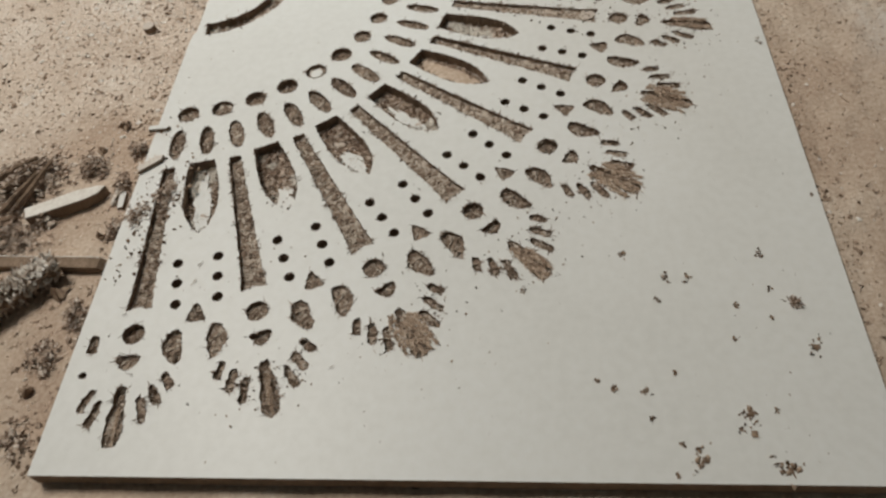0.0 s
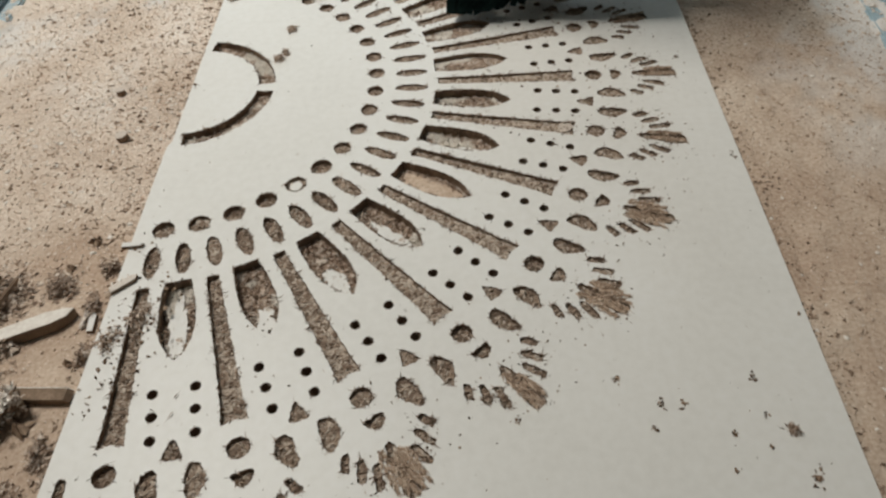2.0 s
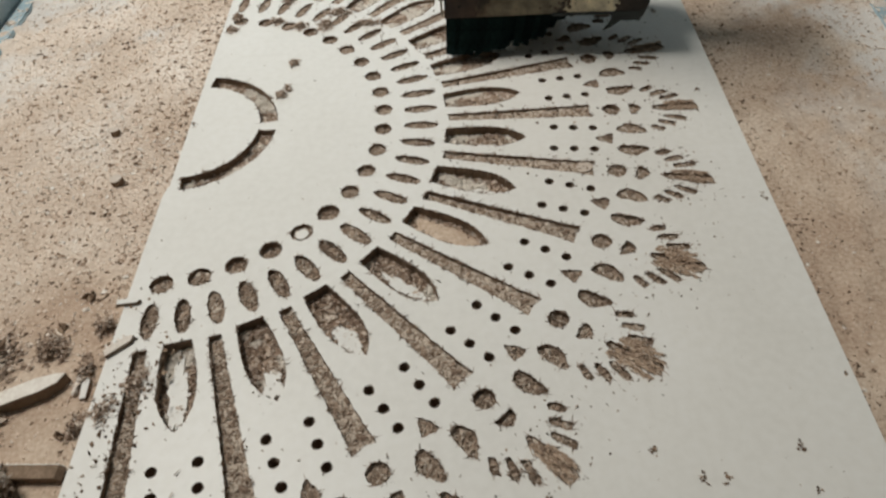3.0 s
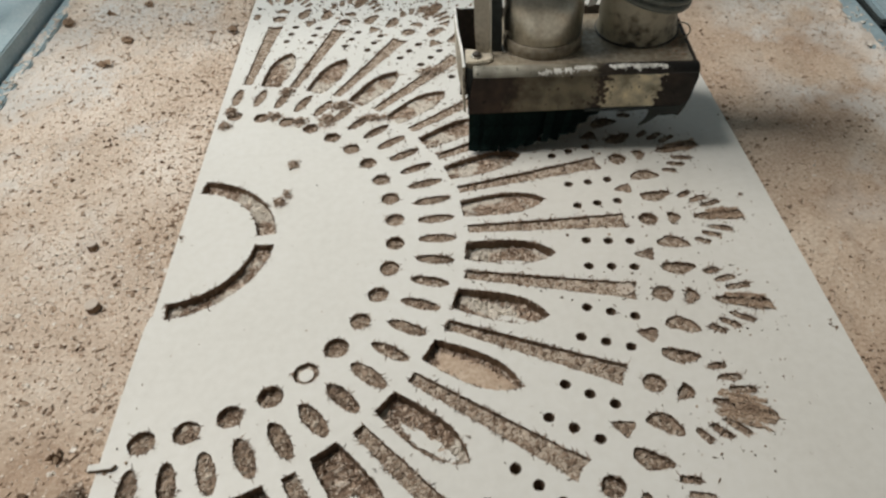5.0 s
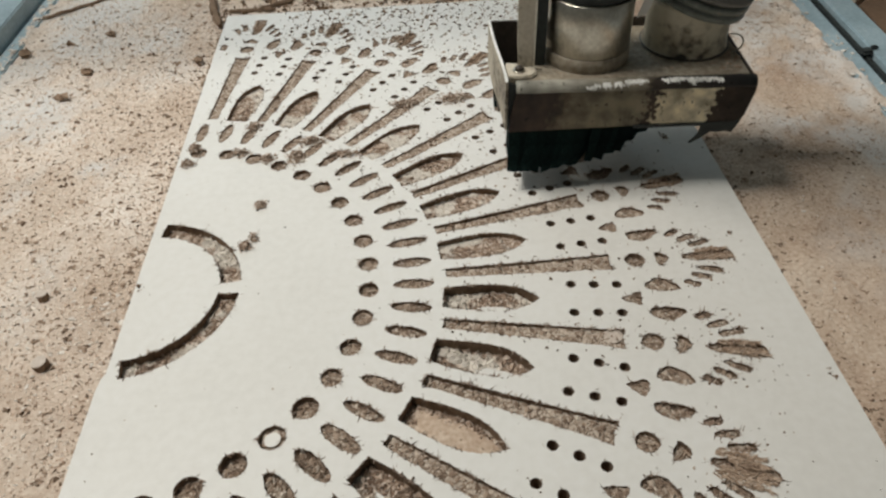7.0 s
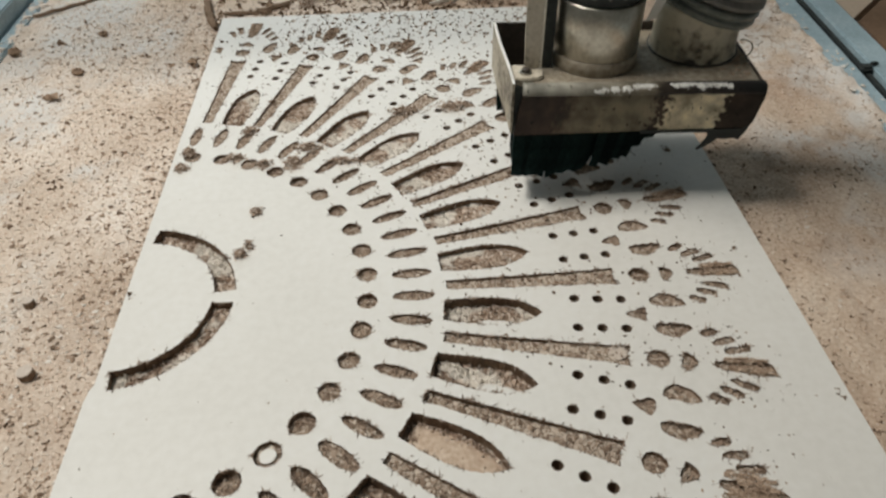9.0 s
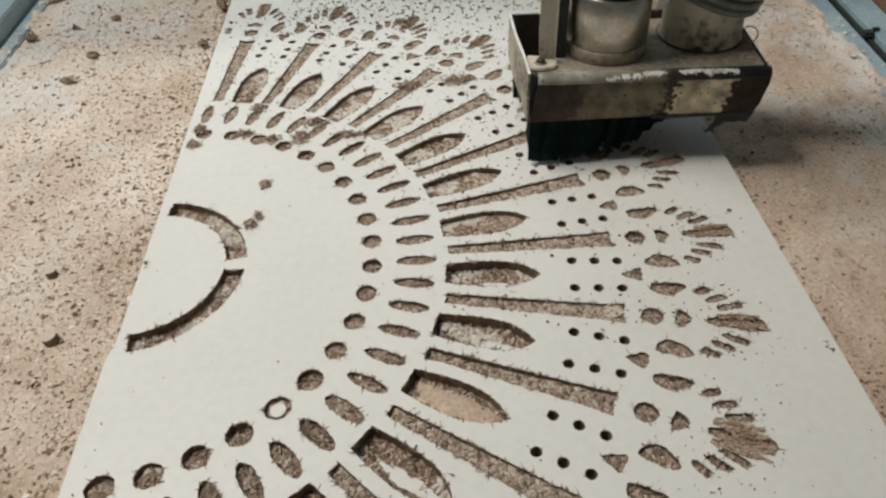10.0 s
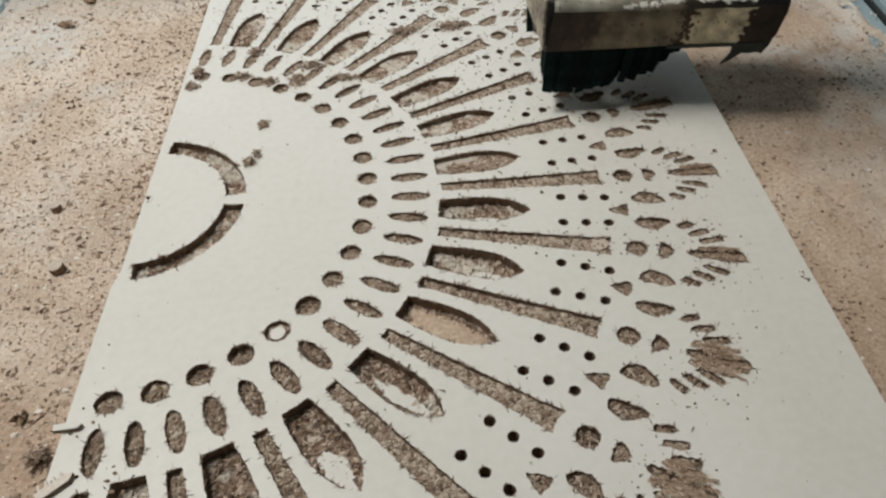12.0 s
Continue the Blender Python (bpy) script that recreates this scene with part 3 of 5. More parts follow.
board = holder("carved_board", pose(0, 0, 0), "white melamine fibreboard sheet carved with half a mandala pattern", "board")


def carve_board():
    cu = bpy.data.curves.new("board", "CURVE")
    cu.dimensions, cu.fill_mode, cu.extrude = "2D", "BOTH", THICK / 2

    def ring(points):
        s = cu.splines.new("POLY")
        s.points.add(len(points) - 1)
        for p, (x, y) in zip(s.points, points):
            p.co = (x, y, 0, 1)
        s.use_cyclic_u = True

    ring([(0, 0), (WIDE, 0), (WIDE - 0.003, LONG), (0.004, LONG), (0.004, 0.502), (0.0015, 0.497), (0, 0.485)])
    fuzz_at, fuzz_way, fuzz_long = [], [], []
    for kind, m, outline, depth in POCKETS:
        jag = 0.0002 if kind == "drill_hole" else 0.0008 if kind in ("tooth_pocket", "leaf_pocket", "heart_pocket", "wedge_pocket") else 0.00045
        pts = densify(outline, 0.0016)
        world = []
        for i, (u, v) in enumerate(pts):
            p = m @ Vector((u, v, 0))
            q = noise.noise_vector(p * 260) * jag * 2
            world.append((p.x + q.x, p.y + q.y))
        ring(world)
        n = len(world)
        for i in range(n):
            (x0, y0), (x1, y1) = world[i], world[(i + 1) % n]
            t = Vector((x1 - x0, y1 - y0))
            if t.length < 1e-5:
                continue
            clump = 0.5 + 0.5 * noise.noise(Vector((x0, y0, 3.0)) * 90)
            count = int(random.random() * (1.5 + 26.0 * clump ** 4))
            if kind in ("bar_pocket", "petal_pocket") and x0 > 0.2:
                count = int(count * 1.7)
            if kind == "drill_hole":
                count = int(random.random() * 5.0)
            for _ in range(count):
                f = random.random()
                side = random.choice((-1, 1, 1))
                nx, ny = t.y / t.length * side, -t.x / t.length * side
                sl = random.gauss(0, 0.9)
                fuzz_long.append(0.45 if kind == "drill_hole" else 1.0)
                fuzz_at.append((x0 + t.x * f, y0 + t.y * f, random.uniform(-0.0012, 0.0004)))
                fuzz_way.append((nx + t.x / t.length * sl, ny + t.y / t.length * sl, random.uniform(0.0, 0.75)))
    tmp = new("outline", cu)
    dg = bpy.context.evaluated_depsgraph_get()
    me = bpy.data.meshes.new_from_object(tmp.evaluated_get(dg))
    bpy.data.objects.remove(tmp)
    bpy.data.curves.remove(cu)
    me.name = "sheet"
    me.materials.clear()
    me.materials.append(MELAMINE)
    me.materials.append(MDF_CUT)
    for p in me.polygons:
        p.material_index = 0 if p.normal.z > 0.7 else 1
        p.use_smooth = False
    part("sheet", me, None, board, "white melamine face over brown fibreboard", pose(0, 0, -THICK / 2))
    n = len(fuzz_at)
    ln = np.clip(rng.exponential(0.0015, n) + 0.0007, 0, 0.0070) * np.array(fuzz_long)
    v, f = slivers(rng, np.array(fuzz_at), np.array(fuzz_way), ln, rng.uniform(0.00035, 0.0009, n))
    tagged(part("edge_fuzz", mesh_from("edge_fuzz", v, f, FUZZ), None, board, "frayed brown fibres on the cut edges"), kind="stuff")


def inside(poly, x, y):
    hit = np.zeros(len(x), bool)
    for (x0, y0), (x1, y1) in zip(poly, poly[1:] + poly[:1]):
        c = (y0 > y) != (y1 > y)
        hit ^= c & (x < (x1 - x0) * (y - y0) / ((y1 - y0) or 1e-9) + x0)
    return hit


def pocket_mesh(kind, outline, depth):
    """The torn floor of a pocket, reaching a little under its rim, with loose fibres on it."""
    us, vs = [p[0] for p in outline], [p[1] for p in outline]
    u0, u1, v0, v1 = min(us) - 0.0008, max(us) + 0.0008, min(vs) - 0.0008, max(vs) + 0.0008
    nu, nv = max(4, int((u1 - u0) / 0.0014)), max(4, int((v1 - v0) / 0.0014))
    U, V = np.meshgrid(np.linspace(u0, u1, nu), np.linspace(v0, v1, nv), indexing="ij")
    rough = 0.0003 if kind == "drill_hole" else 0.0011
    off = rng.uniform(0, 50)
    h = np.array([noise.noise(Vector((u * 300 + off, v * 300, 0))) + 0.6 * noise.noise(Vector((u * 90 + off, v * 90, 5))) for u, v in zip(U.ravel(), V.ravel())])
    swell = np.array([noise.noise(Vector((u * 42 + off, v * 42, 9))) for u, v in zip(U.ravel(), V.ravel())]) * (0.0 if kind == "drill_hole" else 0.0024)
    Zs = np.clip(-depth + swell + rough * h + rng.normal(0, rough * 0.25, h.shape), -0.0155 / 1.22 if kind != "drill_hole" else -0.0155, -0.001)
    verts = np.column_stack([U.ravel(), V.ravel(), Zs])
    k = (np.arange(nu - 1)[:, None] * nv + np.arange(nv - 1)[None]).reshape(-1)
    faces = [tuple(q) for q in np.stack([k, k + nv, k + nv + 1, k + 1], 1)]
    if kind != "drill_hole":
        n = int((u1 - u0) * (v1 - v0) * 290000)
        pu, pv = rng.uniform(u0, u1, n), rng.uniform(v0, v1, n)
        ok = inside(outline, pu, pv)
        pu, pv = pu[ok], pv[ok]
        n = len(pu)
        if n:
            lie = -depth + 0.0024 * np.array([noise.noise(Vector((u * 42 + off, v * 42, 9))) for u, v in zip(pu, pv)])
            lump = rng.uniform(0.0009, 0.0032, n) * (rng.uniform(0, 1, n) < 0.17)
            q = lump > 0
            cv, cf = crumbs(rng, np.column_stack([pu, pv, lie + 0.5 * lump])[q], lump[q], 0.8)
            cf = cf + len(verts)
            verts = np.vstack([verts, cv])
            faces += [tuple(t) for t in cf]
            an = rng.normal(1.57, 0.55, n) + math.pi * (rng.uniform(0, 1, n) < 0.5) if kind in ("bar_pocket", "petal_pocket") else rng.uniform(0, 6.283, n)
            way = np.column_stack([np.cos(an), np.sin(an), rng.uniform(-0.1, 0.55, n)])
            fv, ff = slivers(rng, np.column_stack([pu, pv, lie + 0.0004]), way, rng.uniform(0.0022, 0.0085, n), rng.uniform(0.0005, 0.0015, n))
            ff = ff + len(verts)
            verts = np.vstack([verts, fv])
            faces += [tuple(q) for q in ff]
    return mesh_from(kind, verts, faces, MDF_CUT if kind == "drill_hole" else POCKET if kind in ("petal_pocket", "arc_pocket") else PLAIN_FLOOR)


def dust_bed(outline, depth):
    """Fine dust that lies smooth in a pocket, with a soft wavy surface."""
    inner = [(0.93 * u + 0.001, 0.86 * v - 0.0012) for u, v in densify(outline, 0.003)]
    bm = bmesh.new()
    mid = bm.verts.new((0, 0, -depth + 0.0030))
    loops = []
    for f in (0.4, 0.75, 1.0):
        loops.append([bm.verts.new((u * f, v * f, -depth + 0.0030 - 0.0030 * f ** 3 + 0.0007 * noise.noise(Vector((u * f * 120, v * f * 120, 2))))) for u, v in inner])
    n = len(inner)
    for i in range(n):
        bm.faces.new((mid, loops[0][i], loops[0][(i + 1) % n])).smooth = True
        for p, q in zip(loops, loops[1:]):
            bm.faces.new((p[i], q[i], q[(i + 1) % n], p[(i + 1) % n])).smooth = True
    return bm


def floors():
    bank = {}
    for i, (kind, m, outline, depth) in enumerate(POCKETS):
        key = (kind, tuple((round(u, 5), round(v, 5)) for u, v in outline), i % 3 if len(outline) > 4 else 0)
        if key not in bank:
            bank[key] = pocket_mesh(kind, outline, depth)
        full = (0.32, 0.62) if m.translation.y > 0.80 else (0.55, 0.9) if m.translation.y > 0.47 else (0.72, 1.2)
        lift = 1.0 if kind in ("drill_hole", "arc_pocket") else random.uniform(*full) * (0.68 if kind == "bar_pocket" else 1.0)
        if kind == "petal_pocket" and m.translation.y < 0.58:
            lift = 1.06
        ob = part(kind, bank[key], None, board, "", m @ Matrix.Diagonal((1, 1, lift, 1)))
        if kind == "petal_pocket" and abs(math.degrees(math.atan2(m.translation.y - CY, m.translation.x - CX)) + 30) < 3:
            part("fine_dust", dust_bed(outline, 0.0112), DUST_RED, board, "smooth tan dust filling the pocket", m)


carve_board()
floors()

# how much of each tip of the pattern is torn up, from the near end to the far one
TORN = (0.06, 0.15, 0.85, 0.6, 0.95, 1.0, 0.55, 0.75, 0.5, 0.5, 0.6, 0.7, 0.7, 0.7, 0.4)


def torn_tips():
    """Mats of torn fibre that lie over the tips of the pattern, combed outwards in ragged fingers."""
    for k, share in zip(range(-7, 8), TORN):
        bits = []
        fingers = [0] if share < 0.3 else [-2, -1, 0, 1, 2] if share > 0.8 else [-1, 0, 1]
        lean = rng.uniform(-0.0015, 0.0015)
        for g in fingers:
            n = int(rng.uniform(130, 230) * (0.4 + 0.6 * share))
            reach = 0.0235 - 0.0040 * abs(g) + rng.uniform(-0.004, 0.003)
            start = -0.013 - 0.0035 * abs(g) + rng.uniform(-0.003, 0.006)
            f = rng.uniform(0, 1, n)
            half = (0.0016 + 0.0022 * share) * np.sin(np.clip(0.12 + f, 0, 1) * math.pi) ** 0.5
            u = start + (reach - start) * f
            w = g * (0.0043 + 0.00006 * rng.normal()) + lean + half * rng.uniform(-1, 1, n) + 0.10 * g * (u - start) * 0.5
            a = rng.normal(0, 0.38, n) + 0.07 * g
            way = np.column_stack([np.cos(a), np.sin(a), rng.uniform(-0.05, 0.22, n)])
            base = np.column_stack([u, w, rng.uniform(0.0001, 0.0012, n) - (0.002 if g == 0 else 0.0)])
            bits.append((base, way))
        base, way = np.vstack([q[0] for q in bits]), np.vstack([q[1] for q in bits])
        n = len(base)
        v, fc = slivers(rng, base, way, rng.uniform(0.002, 0.0066, n), rng.uniform(0.0005, 0.0012, n))
        ob = part("torn_fibre", mesh_from("torn_fibre", v, fc, TIP_FIBRE), None, board, "torn light brown fibres at a tip of the pattern", at_polar(0.5525, 12 * k + ROT))
        tagged(ob, kind="stuff")


torn_tips()


def foil_patch(a, u, v, lu, lv, seed):
    """White backing foil laid bare on the floor of a petal."""
    pts = []
    for i in range(72):
        t = 2 * math.pi * i / 72
        q = 1 + 0.45 * noise.noise(Vector((2.2 * math.cos(t), 2.2 * math.sin(t), seed))) + 0.30 * noise.noise(Vector((8 * math.cos(t), 8 * math.sin(t), seed)))
        pts.append((u + lu * q * math.cos(t), v + lv * q * math.sin(t)))
    part("foil_patch", prism(pts, -0.0140, -0.0094), MELAMINE, board, "bare white backing foil", at_polar(0.3415, a + ROT))


for a, u, v, lu, lv in ((-78, 0.004, -0.001, 0.032, 0.0085), (-66, 0.024, 0.001, 0.014, 0.0085), (-54, 0.018, -0.003, 0.020, 0.0088), (-42, 0.006, -0.003, 0.024, 0.006), (-18, 0.012, -0.006, 0.017, 0.0045), (-6, 0.004, -0.007, 0.018, 0.0038)):
    foil_patch(a, u, v, lu, lv, a * 0.37)


def board_crumbs():
    """Loose crumbs that lie on the white face."""
    spots = [(0.360, 0.153, 2), (0.441, 0.186, 3), (0.472, 0.165, 4), (0.489, 0.163, 3), (0.462, 0.144, 2), (0.521, 0.137, 2), (0.549, 0.152, 2), (0.549, 0.185, 3), (0.571, 0.102, 6),
             (0.545, 0.127, 2), (0.515, 0.108, 2), (0.411, 0.074, 2), (0.423, 0.069, 3), (0.445, 0.066, 3), (0.468, 0.081, 2), (0.447, 0.046, 2), (0.515, 0.046, 7), (0.506, 0.038, 2), (0.600, 0.447, 3), (0.580, 0.622, 3), (0.565, 0.794, 5), (0.604, 0.245, 2)]
    spots += [(0.533, 0.052, 2), (0.475, 0.015, 6), (0.476, 0.024, 3), (0.466, 0.027, 2), (0.529, 0.012, 8), (0.459, 0.006, 2), (0.110, 0.715, 6), (0.008, 0.604, 3)]
    pos, size = [], []
    for x, y, s in spots:
        for _ in range(2 + 3 * s):
            pos.append((x + random.gauss(0, 0.0005 * s), y + random.gauss(0, 0.0007 * s), 0.0005))
            size.append(random.uniform(0.0006, 0.0012 + 0.00018 * s))
    for _ in range(420):
        x, y = random.uniform(0.01, 0.60), random.uniform(0.01, 1.18)
        pos.append((x, y, 0.0003))
        size.append(random.uniform(0.0003, 0.0009))
    for _ in range(1100):
        x, y = random.uniform(0.10, 0.56), 1.185 - abs(random.gauss(0, 0.10))
        pos.append((x, y, 0.0006))
        size.append(random.uniform(0.0007, 0.0029))
    for _ in range(430):
        r, a = random.gauss(0.43, 0.09), radians(random.uniform(15, 88))
        pos.append((max(0.01, CX + r * math.cos(a)), CY + r * math.sin(a), 0.0006))
        size.append(random.uniform(0.0006, 0.0018))
    for _ in range(50):
        y = random.gauss(0.25, 0.07)
        pos.append((abs(random.gauss(0.02, 0.02)) + 0.002, max(0.02, y), 0.0006))
        size.append(random.uniform(0.0006, 0.0022))
    for _ in range(900):
        a = radians(12 * random.randint(-6, 4) + random.gauss(0, 2.3) + ROT)
        r = random.gauss(0.548, 0.016)
        pos.append((CX + r * math.cos(a), CY + r * math.sin(a), 0.0004))
        size.append(random.uniform(0.0004, 0.0013))
    for _ in range(420):
        a = radians(12 * random.randint(-1, 4) + random.gauss(0, 1.3) + ROT)
        r = random.uniform(0.31, 0.50)
        pos.append((CX + r * math.cos(a), CY + r * math.sin(a), 0.0006))
        size.append(random.uniform(0.0005, 0.0018))
    for _ in range(70):
        x = random.uniform(0.012, 0.07)
        pos.append((x, 0.19 + 1.5 * x + random.gauss(0, 0.028), 0.0006))
        size.append(random.uniform(0.0007, 0.0024))
    v, f = crumbs(rng, np.array(pos), np.array(size), 0.6)
    tagged(new("board_crumbs", mesh_from("board_crumbs", v, f, CRUMB)), "loose brown crumbs on the white board", "wood chips", kind="stuff")


board_crumbs()


def board_fibres(n):
    """Torn strands strewn over the worn far half of the board and beside the bars."""
    far = rng.uniform(0, 1, n) < 0.85
    r = np.where(far, rng.uniform(0.26, 0.57, n), rng.uniform(0.30, 0.56, n))
    a = np.radians(np.where(far, rng.uniform(12, 86, n), rng.uniform(-88, 15, n)))
    p = np.column_stack([np.clip(CX + r * np.cos(a), 0.008, 0.60), np.clip(CY + r * np.sin(a), 0.01, 1.18), rng.uniform(0.0006, 0.0016, n)])
    b = rng.uniform(0, 6.283, n)
    way = np.column_stack([np.cos(b), np.sin(b), rng.uniform(-0.06, 0.25, n)])
    v, f = slivers(rng, p, way, 0.0015 + rng.exponential(0.0018, n), rng.uniform(0.0004, 0.0010, n))
    tagged(new("board_fibres", mesh_from("board_fibres", v, f, FUZZ)), "short torn brown fibres strewn over the white board", "wood fibres", kind="stuff")


board_fibres(800)


def fibre_clump(name, x, y, z, sx, sy, sz, n, label, turn=0.0, coarse=1.3):
    """A heap of torn fibre."""
    p = rng.normal(0, 0.5, (n, 3)) * np.array([sx, sy, sz])
    p[:, 2] = np.abs(p[:, 2]) * np.exp(-(p[:, 0] / sx) ** 2 - (p[:, 1] / sy) ** 2)
    v, f = crumbs(rng, p, rng.uniform(0.0007, 0.0021, n) * min(coarse, 1.5), 0.6)
    p = np.repeat(p, 3, 0) + rng.normal(0, 0.0015, (3 * n, 3)) * np.array([1, 1, 0.3])
    a = rng.uniform(0, 6.283, 3 * n)
    fv, ff = slivers(rng, p, np.column_stack([np.cos(a), np.sin(a), rng.uniform(-0.15, 0.35, 3 * n)]), rng.uniform(0.0015, 0.0052, 3 * n) * coarse, rng.uniform(0.0004, 0.0009, 3 * n) * coarse ** 0.5)
    ff = ff + len(v)
    me = mesh_from(name, np.vstack([v, fv]), np.vstack([f, ff]), FIBRE)
    ob = new(name, me)
    ob.matrix_basis = pose(x, y, z, 0, 0, turn)
    return tagged(ob, label, "fibre clump", "torn fibre clumps")


for x, y, sx, sy, n in ((0.565, 0.139, 0.003, 0.004, 26), (0.034, 0.262, 0.010, 0.015, 80), (0.012, 0.238, 0.010, 0.016, 60), (0.020, 0.83, 0.006, 0.008, 70), (0.016, 0.80, 0.008, 0.006, 70),
                       (0.075, 0.815, 0.010, 0.006, 80), (0.108, 0.800, 0.009, 0.006, 80), (0.140, 0.800, 0.010, 0.012, 120), (0.155, 0.83, 0.014, 0.008, 120), (0.085, 0.870, 0.008, 0.006, 60),
                       (0.101, 0.650, 0.005, 0.007, 46), (0.108, 0.663, 0.004, 0.006, 26), (0.110, 0.715, 0.005, 0.005, 60), (0.20, 0.80, 0.016, 0.006, 80), (0.27, 0.90, 0.02, 0.008, 120), (0.33, 0.905, 0.018, 0.012, 160), (0.265, 1.075, 0.01, 0.01, 70)):
    fibre_clump("fibre_clump", x, y, 0.0004, sx * 0.95, sy * 0.95, 0.006, n, "small clump of torn brown fibre on the white board", 0, 0.95)
for x, y, sx, sy, n, t in ((-0.125, 0.298, 0.045, 0.030, 520, 20), (-0.140, 0.262, 0.03, 0.02, 160, 0), (-0.062, 0.312, 0.014, 0.012, 60, 0), (-0.022, 0.285, 0.007, 0.016, 50, 15), (-0.115, 0.222, 0.035, 0.016, 180, 0), (-0.020, 0.332, 0.008, 0.010, 46, 0), (-0.021, 0.141, 0.008, 0.018, 70, 10), (-0.060, 0.312, 0.014, 0.014, 80, 20), (-0.086, 0.243, 0.010, 0.008, 50, 0), (-0.120, 0.232, 0.020, 0.014, 120, 0), (-0.035, 0.10, 0.014, 0.02, 60, 0), (-0.030, 0.03, 0.012, 0.018, 50, 30), (-0.015, 0.235, 0.004, 0.014, 30, 0)):
    fibre_clump("fibre_clump", x, y, BED, sx, sy, 0.014, n, "shaggy clump of torn brown fibre on the bed", t, 1.45)


def fibre_roll():
    """A rolled, shaggy strip of fibre."""
    bm = bmesh.new()
    n, ln, r = 22, 0.12, 0.0118
    rings = []
    for i in range(n + 1):
        x = ln * i / n
        ring = []
        for j in range(12):
            a = 2 * math.pi * j / 12
            q = r * (1 + 0.28 * noise.noise(Vector((x * 130, 2 * math.cos(a), 2 * math.sin(a))))) * (0.72 + 0.28 * math.sin(math.pi * min(1, 0.12 + i / n)))
            ring.append(bm.verts.new((x, q * math.cos(a), r + q * math.sin(a))))
        rings.append(ring)
    for p, q in zip(rings, rings[1:]):
        for j in range(12):
            bm.faces.new((p[j], p[(j + 1) % 12], q[(j + 1) % 12], q[j]))
    bm.faces.new(rings[0][::-1])
    bm.faces.new(rings[-1])
    roll = holder("fibre_roll", pose(-0.135, 0.105, BED, 0, 0, 44), "pale shaggy roll of torn board fibre on the bed", "offcut")
    part("core", bm, CRUMB, roll, "brown fibre core")
    for nm, material, k, hi, lo, label in (("shag", FIBRE, 700, 0.010, 0.0007, "torn brown fibres"), ("pale_shag", FLECK, 420, 0.008, 0.0012, "pale torn chips")):
        a, x = rng.uniform(0, 6.283, k) if nm == "shag" else rng.normal(1.7, 0.7, k), rng.uniform(0, ln, k)
        base = np.column_stack([x, r * 0.95 * np.cos(a), r + r * 0.95 * np.sin(a)])
        way = np.column_stack([rng.normal(0.3, 0.6, k), np.cos(a) + rng.normal(0, 0.9, k), np.sin(a) + rng.normal(0, 0.4, k)])
        v, f = slivers(rng, base, way, rng.uniform(0.003, hi, k), rng.uniform(lo, 2.4 * lo, k))
        if nm == "pale_shag":
            cv, cf = crumbs(rng, base[:300] * np.array([1, 1, 1.04]), rng.uniform(0.0015, 0.0042, 300), 0.7)
            f = np.vstack([f, cf + len(v)])
            v = np.vstack([v, cv])
        part(nm, mesh_from(nm, v, f, material), None, roll, label)


fibre_roll()


def offcut(name, outline, m, label, thick=0.016, group="board offcuts", face=MELAMINE):
    """A cut-out piece of the sheet: brown fibre body with a white face."""
    ob = holder(name, m, label, "offcut", group)
    part("body", prism(outline, 0, thick - 0.0008), MDF_CUT, ob, "brown fibreboard core")
    part("face", prism([(x * 0.995, y * 0.995) for x, y in outline], thick - 0.0008, thick, bevel=0.0003), face, ob, "pale face" if face is FLECK else "white melamine face")
    return ob


blade = [(-0.038, -0.006), (0.016, -0.0075), (0.030, -0.0055), (0.038, 0.001), (0.031, 0.0045), (0.013, 0.0075), (-0.038, 0.007)]
offcut("board_offcut", blade, pose(-0.067, 0.262, BED, 0, 0, 25), "petal-shaped board offcut with a pale face, lying on the sawdust", 0.013, "board offcuts", FLECK)
strip = [(-0.065, -0.004), (0.05, -0.0045), (0.054, 0.0), (0.05, 0.0045), (-0.065, 0.004)]
offcut("board_offcut", strip, pose(-0.063, 0.188, BED + 0.0046, -90, 0, -2), "narrow bar-shaped brown board offcut lying on its side", 0.012)
sl = [(-0.010, -0.0028), (0.008, -0.0032), (0.011, 0.0), (0.008, 0.003), (-0.010, 0.0026)]
offcut("board_offcut", sl, pose(0.004, 0.348, 0.0004, 0, 0, 6), "small grey board sliver lying on the edge of the white board", 0.004)
sl2 = [(-0.014, -0.0040), (0.010, -0.0048), (0.0145, -0.001), (0.010, 0.0022), (-0.012, 0.0030)]
comb = offcut("board_offcut", sl2, pose(0.008, 0.301, 0.0004, 0, 0, 42), "small pale board plug with frayed ribs on the board edge", 0.004, "board offcuts", FLECK)
for i in range(4):
    x = -0.009 + 0.0052 * i
    part("frayed_rib", prism([(x - 0.0011, 0.0015), (x + 0.0011, 0.0015), (x + 0.0022, 0.0085 - 0.0006 * i), (x + 0.0006, 0.0088 - 0.0006 * i)], 0.0002, 0.0028, None, 0.0004), FLECK, comb, "frayed pale rib")
offcut("board_offcut", sl, pose(-0.017, 0.268, BED, 0, 0, 96), "small pale board sliver lying on the sawdust", 0.005)
disc = ellipse(0.0085, 0.0085, 24)
for x, y, s in ((-0.064, 0.529, 0.80), (-0.090, 0.613, 0.62)):
    offcut("round_plug", [(u * s, v * s) for u, v in disc], pose(x, y, BED, random.uniform(-9, 9), random.uniform(-9, 9), 0), "round plug cut from the board lying on the sawdust", 0.0075, "round plugs", FLECK)
